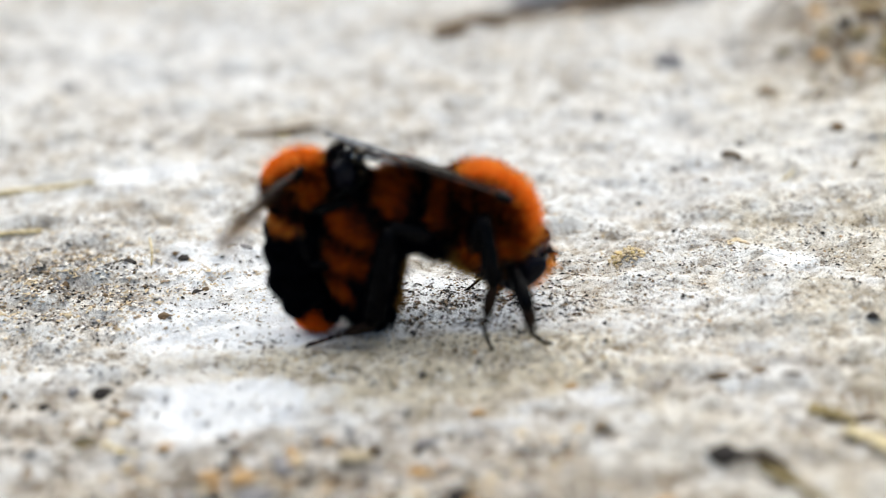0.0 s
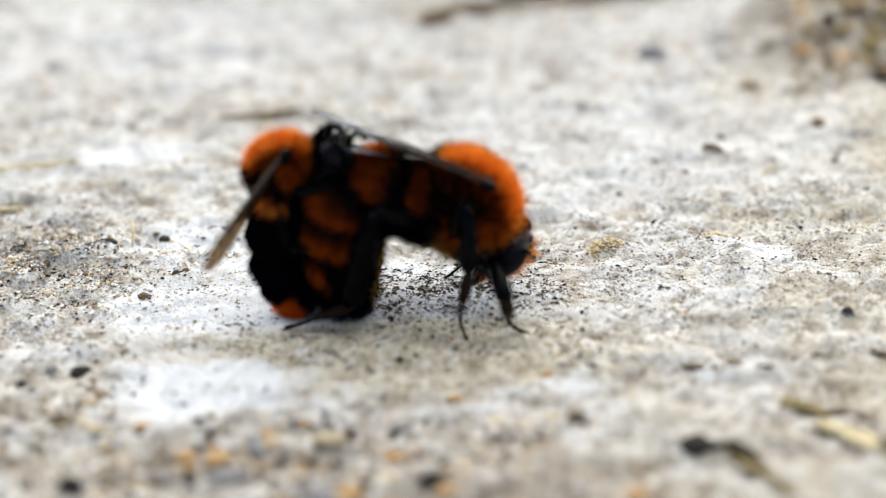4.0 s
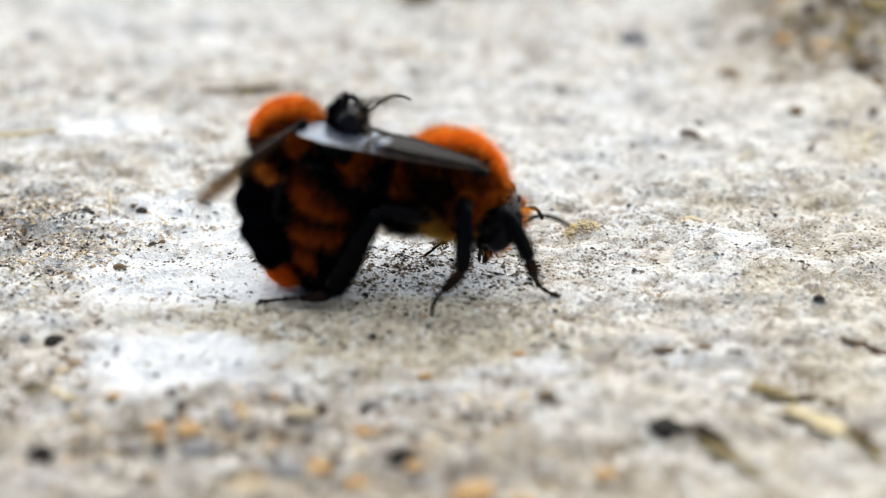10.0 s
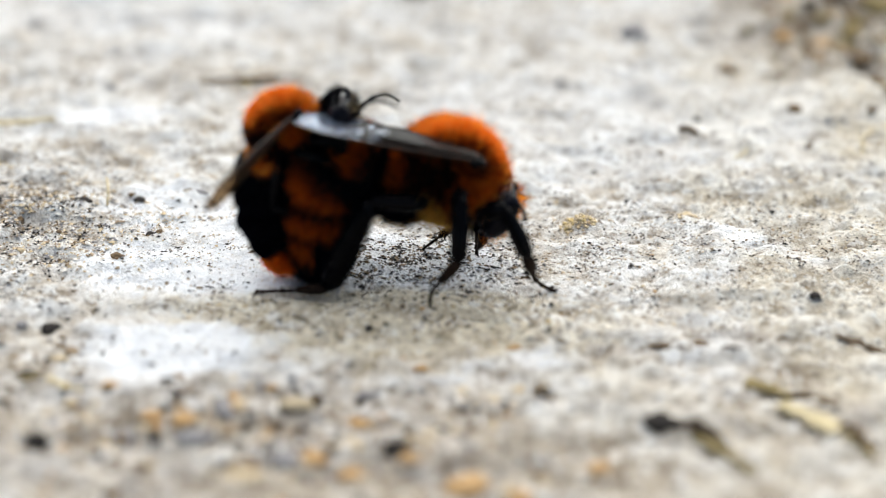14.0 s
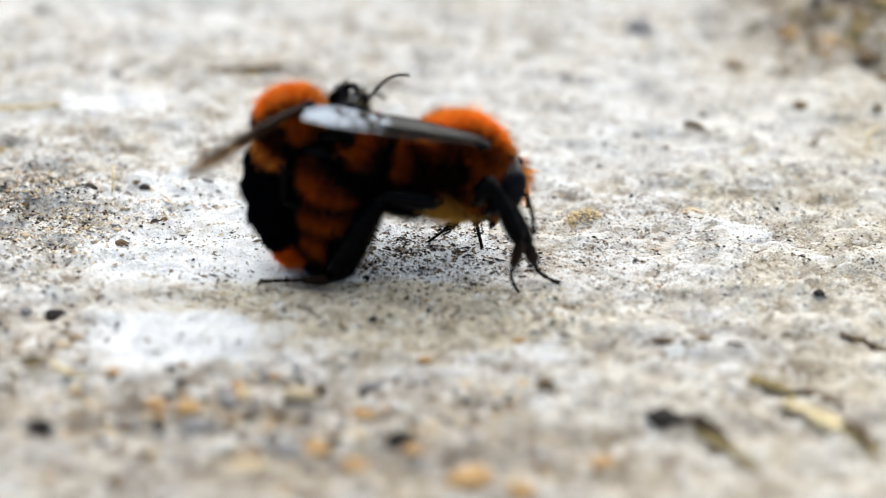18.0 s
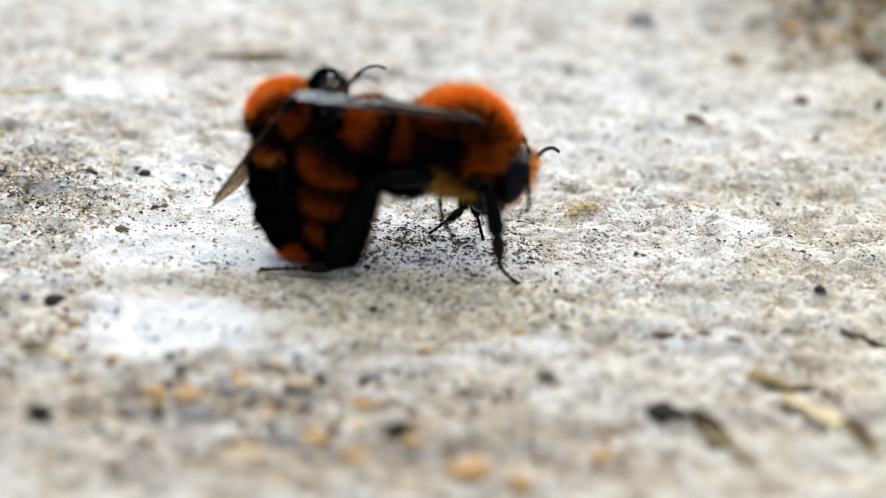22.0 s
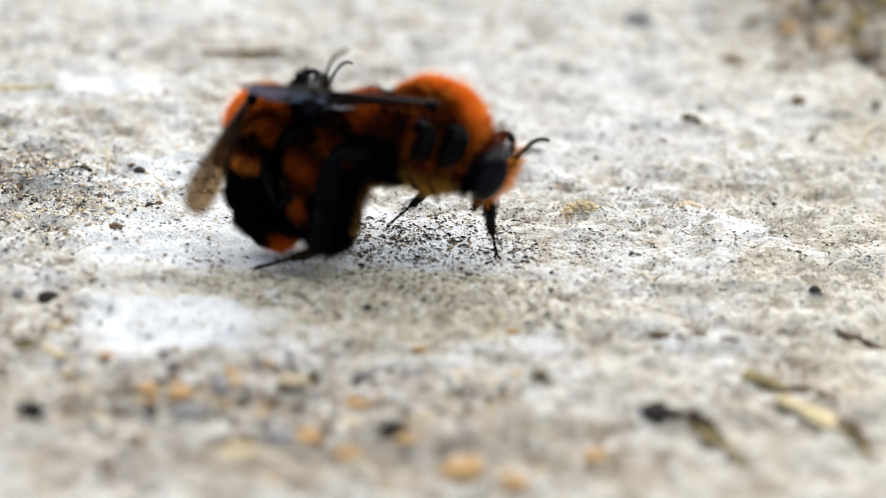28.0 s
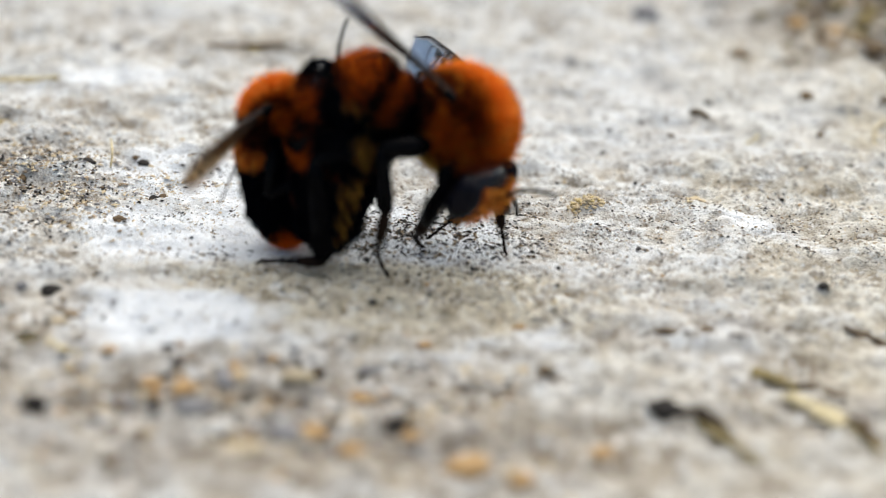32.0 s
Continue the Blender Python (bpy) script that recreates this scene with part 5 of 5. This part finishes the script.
F_CHORD = [(0, -20, 20), (6, -20, 20), (7, -15, 20), (8, -6, 22), (9, 3, 25), (13, -5, 25), (17, -2, 25), (19, -8, 25), (23, -18, 22), (25, -22, 20), (27.5, -42, 20), (31.2, -42, 20), (31.5, -44, 0), (32, -36, -35)]
M_CHORD = [(0, 0.3, 0.9, -0.22), (5, 0.3, 0.9, -0.22), (7, 0.4, 0.85, -0.1), (9, 0.3, 0.85, -0.48), (11, 0.17, 0.9, -0.56), (14, 0.15, 0.9, -0.58), (17, 0.3, 0.85, -0.48), (19, 0.25, 0.87, -0.51), (21, 0.2, 0.88, -0.55), (23, 0.28, 0.85, -0.53), (24, 0.28, 0.85, -0.28), (25, 0.1, 0.1, -0.95), (27.5, 0.1, 0.1, -0.95), (28, 0.4, 0.6, -0.5), (28.5, 0.5, 0.65, -0.38), (31, 0.5, 0.65, -0.38), (31.5, 0.2, 0.5, -0.8), (32, 0.2, 0.8, -0.5)]
FOOT_FRONT = [(0, 5, -12.9, 0), (3, 4.9, -13.2, 0), (7, 5.1, -12.8, 0), (8, 5.3, -12.6, 0), (8.3, 6.6, -12.1, 0), (8.7, 9.6, -10.6, 0), (10, 9.9, -10.4, 0), (13, 9.9, -10.6, 0), (17, 10, -10.1, 0), (18.4, 9.8, -10.3, 0), (18.7, 8.5, -11.5, 1.2), (19, 6.6, -11.8, 0), (21, 6.6, -11.8, 0), (23, 6.2, -11.6, 0), (25, 5.7, -11.9, 0), (26.5, 4.5, -12, 3), (28, -0.2, -12, 8), (30, -0.1, -12, 8.2), (31.2, -0.2, -12, 8.1), (31.6, -2.2, -11.5, 5.3), (32, -1.3, -7.3, 0)]
FOOT_MID = [(0, 0.6, -13.4, 0), (3, 0.4, -13.8, 0), (7, 0.5, -14.6, 0), (8, 0.1, -14, 0), (9, -0, -13.9, 0), (10, -0.2, -13.6, 0), (13, 0, -13.4, 0), (14.5, -0.1, -13.2, 0), (15.5, 3.4, -13, 1.5), (16.5, 6.8, -11.3, 0), (18.4, 6.8, -12, 0), (19, 1.7, -11, 4.1), (21, 0.8, -11, 3.9), (23, 0.5, -11, 4.7), (25, 1.7, -11, 4.7), (28, -1.7, -12, 8.1), (30, -1.8, -12, 8.3), (31.2, -1.8, -12, 8.4), (31.5, -6.5, -11, 4.2), (31.8, -5.4, -8.8, 0), (32, -4.1, -12.5, 0)]
FOOT_HIND = [(0, -14.5, -11.5, 0), (32, -14.5, -11.5, 0)]
FOOT_FAR_FRONT = [(0, 3.4, -3.7, 0), (25, 3.7, -4.4, 0), (27.5, 5.2, -7.2, 0), (32, 5.4, -7.3, 0)]
FOOT_FAR_MID = [(0, -1.4, -2.7, 0), (25, -0.8, -3.5, 0), (28, -3.8, -6, 2), (30, -5.4, -6, 3.7), (31.2, -9.9, -6, 3.8), (31.8, -1, -5.6, 0), (32, -1, -5.6, 0)]
FOOT_FAR_HIND = [(0, -12.5, -4.5, 0), (32, -12.5, -4.5, 0)]
KNEE_FRONT = [(0, 2.2, -11.6, 6.8), (3, 2.1, -11.6, 6), (7, 3, -11.6, 7), (8, 4.5, -11.6, 7.8), (9, 6, -11.6, 9.4), (10, 5.6, -11.6, 8.7), (13, 5.6, -11.6, 8.6), (17, 5.5, -11.6, 8.2), (18.4, 5.1, -11.6, 8.9), (19, 3.6, -11.6, 9.7), (21, 3.4, -11.6, 9.8), (23, 3.6, -11.6, 8.7), (25, 2.7, -11.6, 8.5), (28, 1.7, -13, 13.8), (31, 1.4, -13, 13.3), (31.5, 0.4, -13, 11.4), (32, 0.4, -13, 10)]
KNEE_MID = [(0, 0.1, -12.4, 11.5), (3, 0.2, -12.4, 11.6), (7, 0.8, -12.4, 11.4), (8, 2, -12.4, 11), (9, 2.6, -12.4, 9.8), (10, 2.2, -12.4, 9.9), (13, 2.1, -12.4, 10), (14.5, 1.9, -12.4, 10.2), (17, 3.9, -12.4, 10.4), (18.4, 3.9, -12.4, 10.6), (19, 3, -12.4, 9.8), (23, 2.8, -12.4, 9.1), (25, 2.4, -12.4, 8.8), (28, -0.8, -13, 13.8), (30, -1.4, -13, 12.9), (31, -0.9, -13, 13.3), (31.5, -4.5, -13, 13.3), (32, -5.2, -13, 12.1)]
KNEE_FAR_FRONT = [(0, 1.6, -6, 4.8), (7, 2.5, -6, 4.4), (9, 5.1, -6, 4.2), (17, 4.2, -6, 4.2), (19, 3.2, -6, 4.3), (23, 3.7, -6, 3.8), (25, 4.1, -6, 3.9), (28, 4.1, -8.6, 6.8), (31, 4, -8.8, 6.5), (32, 5.2, -9, 5.8)]
KNEE_HIND = [(0, -7.3, -12.4, 11), (3, -7, -12.4, 10.9), (7, -6.6, -12.4, 11.5), (8, -4.6, -12.4, 10.3), (9, -4.2, -12.4, 8.8), (10, -4.9, -12.4, 9.2), (13, -5.5, -12.4, 9.4), (17, -4.4, -12.4, 8.6), (19, -5.1, -12.4, 9.2), (21, -5.4, -12.4, 9.5), (23, -5.9, -12.4, 9.4), (25, -6.4, -12.8, 10.8), (28, -8.5, -13.2, 11.6), (31, -8.8, -13.4, 12.3), (31.5, -10.2, -13.4, 11.2), (32, -10.4, -13.4, 10.5)]
F_ROOT = [(0, 1.8, -12.4, 13.3), (3, 2, -12.4, 13.3), (7, 2.4, -12.4, 13.5), (8, 3.4, -12.4, 13.2), (9, 3.5, -12.4, 12.7), (10, 3.3, -12.4, 12.7), (13, 3.3, -12.4, 12.7), (17, 3.2, -12.4, 13.5), (19, 3, -12.4, 13.9), (21, 2.7, -12.4, 14.8), (23, 1.8, -12.4, 15.1), (25, 0.4, -12.4, 15), (28, -1, -12.4, 16.2), (31, -1.1, -12.4, 17.2), (31.5, -0.3, -12.4, 16.9), (32, 0.1, -12.4, 16.4)]
M_ROOT = [(0, -14.4, -10.6, 15.4), (3, -14.2, -10.6, 15.3), (7, -13.7, -10.6, 16), (8, -12.2, -10.6, 15.9), (9, -10.9, -10.6, 16.1), (10, -11, -10.6, 15.9), (13, -11.4, -10.6, 15.9), (17, -10.8, -10.6, 16.3), (19, -11.2, -10.6, 15.6), (21, -12.1, -10.6, 14.7), (23, -13.5, -10.6, 15.1), (25, -13.9, -10.6, 15.4), (28, -15.4, -10.6, 15.1), (31, -15.1, -10.6, 14.5), (32, -14.5, -10.6, 13.6)]

# knees of the legs that show, and where their ankles bend to
KNEES = {"front": (KNEE_FRONT, (0.1, -0.8, 0.3)), "mid": (KNEE_MID, (0.6, -0.7, 0.2)), "hind": (KNEE_HIND, (0.5, -0.2, -1.0)), "far_front": (KNEE_FAR_FRONT, (-0.3, 0.8, 0.1))}

# spells in which the male's wings whirr
WHIRR = [(0, 0.3), (5.4, 5.7), (6.4, 6.7), (9.9, 10.2), (17.4, 18.2), (18.8, 19.2), (24.4, 24.7), (27.8, 28.2), (31.7, 32)]
WHIRR_TIMES = [k / 15 + 1 / 30 for a, b in WHIRR for k in range(int(a * 15), int(b * 15)) if k / 15 + 1 / 30 < 31.97]
ALL_TIMES = sorted({r[0] for track in (F_THORAX, F_HEAD, F_WING, F_ANT, FOOT_FRONT, FOOT_MID, FOOT_HIND, M_WING, F_A, KNEE_MID) for r in track} | {1.5, 4.5, 11, 15, 21, 26.5, 29, 31})


def at(track, t):
    ts = [r[0] for r in track]
    return Vector([float(np.interp(t, ts, [r[k] for r in track])) for k in range(1, len(track[0]))])


def turned(place, angles):
    """A pose at a place in millimetres: nose down, turn to the right, roll."""
    down, turn, roll = angles
    return Matrix.Translation(place) @ Euler((0, 0, radians(-turn))).to_matrix().to_4x4() @ Euler((0, radians(down), 0)).to_matrix().to_4x4() @ Euler((radians(roll), 0, 0)).to_matrix().to_4x4()


def aimed(p, q, up):
    """A pose at p whose x points to q and whose z leans to up."""
    x = (q - p).normalized()
    y = up.cross(x).normalized()
    z = x.cross(y)
    return Matrix.Translation(p) @ Matrix((x, y, z)).transposed().to_4x4()


def wing_pose(root, tip, chord):
    x = (tip - root).normalized()
    y = (chord - x * chord.dot(x)).normalized()
    z = x.cross(y)
    return Matrix.Translation(root) @ Matrix((x, y, z)).transposed().to_4x4()


def knee(hip, ankle, a, b, pole):
    d = ankle - hip
    n = min(d.length, (a + b) * 0.995)
    n = max(n, abs(a - b) * 1.05)
    d = d.normalized()
    ca = (a * a + n * n - b * b) / (2 * a * n)
    side = (pole - d * pole.dot(d)).normalized()
    return hip + d * a * ca + side * a * math.sqrt(max(0, 1 - ca * ca)), hip + d * n


def spine(points, u):
    """Place and way along a smooth line through four points, u from 0 to 1."""
    a, b, c, d = points
    ends = (a * 2 - b, a, b, c, d, d * 2 - c)
    k = min(int(u * 3), 2)
    v = u * 3 - k
    p0, p1, p2, p3 = ends[k:k + 4]
    p = ((2 * p1) + (p2 - p0) * v + (2 * p0 - 5 * p1 + 4 * p2 - p3) * v * v + (3 * p1 - p0 - 3 * p2 + p3) * v ** 3) * 0.5
    w = ((p2 - p0) + (2 * p0 - 5 * p1 + 4 * p2 - p3) * 2 * v + (3 * p1 - p0 - 3 * p2 + p3) * 3 * v * v) * 0.5
    return p, w.normalized()


def ring_poses(points, side, count):
    out = []
    for k in range(count):
        p, d = spine(points, k / (count - 1))
        x = -d
        y = (side - x * side.dot(x)).normalized()
        out.append(Matrix.Translation(p) @ Matrix((x, y, x.cross(y))).transposed().to_4x4())
    return out


def knee_poses(hip, bent, foot, lengths, pole, hook):
    """A leg through a known knee: the ankle gives way between it and the planted foot."""
    femur, tibia, tarsus = lengths
    ahead = Vector((1.0, -0.15, 0.1))
    claw = foot + Vector((0, 0, 0.25)) - ahead * hook
    d = bent - claw
    bent = claw + d.normalized() * min(d.length, (tibia + tarsus) * 0.985)
    ankle, end = knee(bent, claw, tibia, tarsus, pole)
    ankle.z = max(ankle.z, 0.45)
    top = bent + (hip - bent).normalized() * femur
    return aimed(top, bent, pole), aimed(bent, ankle, pole), aimed(ankle, claw, ahead if hook else Vector((0, 0, 1)) + pole * 0.3)


def leg_poses(hip, foot, lengths, pole, flat, lift):
    """flat: how far the ankle lies behind the claw; lift: how high over it."""
    femur, tibia, tarsus = lengths
    back = Vector((hip.x - foot.x, hip.y - foot.y, 0))
    back = back.normalized() if back.length > 0.5 else Vector((-1, 0, 0))
    ankle = foot + (back * flat + Vector((0, 0, lift))).normalized() * tarsus * 0.97 + Vector((0, 0, 0.25))
    k, ankle = knee(hip, ankle, femur, tibia, pole)
    return aimed(hip, k, pole), aimed(k, ankle, pole), aimed(ankle, foot + Vector((0, 0, 0.2)), Vector((0, 0, 1)) + pole * 0.3)


def motions():
    tracks = {}

    def put(ob, base, t, m):
        if t in WHIRR_TIMES and ob not in (M_PARTS["wing"], M_PARTS["far_wing"]):
            return
        if t not in WHIRR_TIMES and ob in (M_PARTS["wing"], M_PARTS["far_wing"]) and any(abs(t - w) < 0.034 for w in WHIRR_TIMES) and 0 < t < 32:
            return
        m = Matrix.Translation(-base) @ m
        m = Matrix.Translation(m.translation * MM) @ m.to_3x3().to_4x4()
        tracks.setdefault(ob.name, (ob, []))[1].append((t, m))

    for t in sorted(set(ALL_TIMES) | set(WHIRR_TIMES)):
        # female
        tm = turned(at(F_THORAX, t), at(F_THORAX_TURN, t))
        hm = turned(at(F_HEAD, t), at(F_HEAD_TURN, t))
        put(F_PARTS["thorax"], F_BASE, t, tm)
        put(F_PARTS["head"], F_BASE, t, hm)
        turn, roll = at(F_ABDOMEN_TURN, t)
        side = Euler((radians(roll), 0, radians(-turn))).to_matrix() @ Vector((0, 1, 0))
        line = [at(track, t) for track in (F_A, F_B, F_C, F_D)]
        rings = ring_poses(line, side, 6)
        for ob, m in zip(F_PARTS["rings"], rings):
            put(ob, F_BASE, t, m)
        a, far_a = (radians(v) for v in at(F_CHORD, t))
        put(F_PARTS["wing"], F_BASE, t, wing_pose(at(F_ROOT, t), at(F_WING, t), Vector((0, math.cos(a), math.sin(a)))))
        put(F_PARTS["far_wing"], F_BASE, t, wing_pose(tm @ Vector((-0.3, 3.0, 2.6)), at(F_FAR_WING, t), Vector((0, -math.cos(far_a), math.sin(far_a)))))
        up = Vector((0, 0, 1))
        for key, y in (("ant", -0.8), ("far_ant", 0.8)):
            put(F_PARTS[key], F_BASE, t, aimed(hm @ Vector((1.65, y, 0.55)), at(F_ANT if y < 0 else F_FAR_ANT, t), up))
        feet = {"front": FOOT_FRONT, "mid": FOOT_MID, "hind": FOOT_HIND, "far_front": FOOT_FAR_FRONT, "far_mid": FOOT_FAR_MID, "far_hind": FOOT_FAR_HIND}
        for key, (hip, fe, ti, ta, _, _) in F_LEGS.items():
            foot = at(feet[key], t)
            if key in KNEES:
                fold = min(1.0, max(0.0, foot.z - 1.0) / 2)
                pole = Vector(KNEES[key][1]).lerp(Vector((-0.2, 0.9, 0.5)), fold)
                poses = knee_poses(tm @ Vector(hip), at(KNEES[key][0], t), foot, (fe, ti, ta), pole, HOOKS.get(key, 0.0))
            else:
                pole = Vector((0.9, 0.6, 0.5)) if "front" in key else Vector((0.45, 0.8, 0.1)) if "mid" in key else Vector((-0.35, 0.35, 1.0))
                flat, lift = (1.0, 0.12) if "hind" in key else (0.75, 0.75)
                poses = leg_poses(tm @ Vector(hip), foot, (fe, ti, ta), pole, flat, lift)
            for ob, m in zip(F_LIMBS[key], poses):
                put(ob, F_BASE, t, m)
        # male
        tm = turned(at(M_THORAX, t), at(M_THORAX_TURN, t))
        hm = turned(at(M_HEAD, t), at(M_HEAD_TURN, t))
        put(M_PARTS["thorax"], M_BASE, t, tm)
        put(M_PARTS["head"], M_BASE, t, hm)
        for ob, m in zip(M_PARTS["rings"], ring_poses([at(track, t) for track in (M_A, M_B, M_C, M_D)], Vector((0, 1, 0)), 6)):
            put(ob, M_BASE, t, m)
        beat = Vector((-0.4, 0, 1.5)) * ((-1) ** round(t * 15 - 0.5)) if t in WHIRR_TIMES else Vector()
        put(M_PARTS["wing"], M_BASE, t, wing_pose(at(M_ROOT, t), at(M_WING, t) + beat, at(M_CHORD, t)))
        put(M_PARTS["far_wing"], M_BASE, t, wing_pose(tm @ Vector((-0.2, 2.2, 1.4)), at(M_FAR_WING, t) + beat, Vector((0.05, -0.89, 0.40))))
        for key, y in (("ant", -0.6), ("far_ant", 0.6)):
            put(M_PARTS[key], M_BASE, t, aimed(hm @ Vector((1.2, y, 0.5)), at(M_ANT if y < 0 else M_FAR_ANT, t), up))
        for key, (hip, fe, ti, ta, _, _) in M_LEGS.items():
            out = -1 if hip[1] < 0 else 1
            u, drop = (0.42, 1.0) if "front" in key else (0.62, 1.2) if "mid" in key else (0.97, 0.6)
            p, d = spine(line, u)
            foot = p + side * 1.2 * out + Vector((0.8, 0, -drop))
            pole = Vector((0.5, 0.25 * out, 0.3)) if "hind" not in key else Vector((-0.3, 0.2 * out, -0.6))
            for ob, m in zip(M_LIMBS[key], leg_poses(tm @ Vector(hip), foot, (fe, ti, ta), pole, 0.3, 0.9)):
                put(ob, M_BASE, t, m)
    for ob, rows in tracks.values():
        walk(ob, rows)


motions()
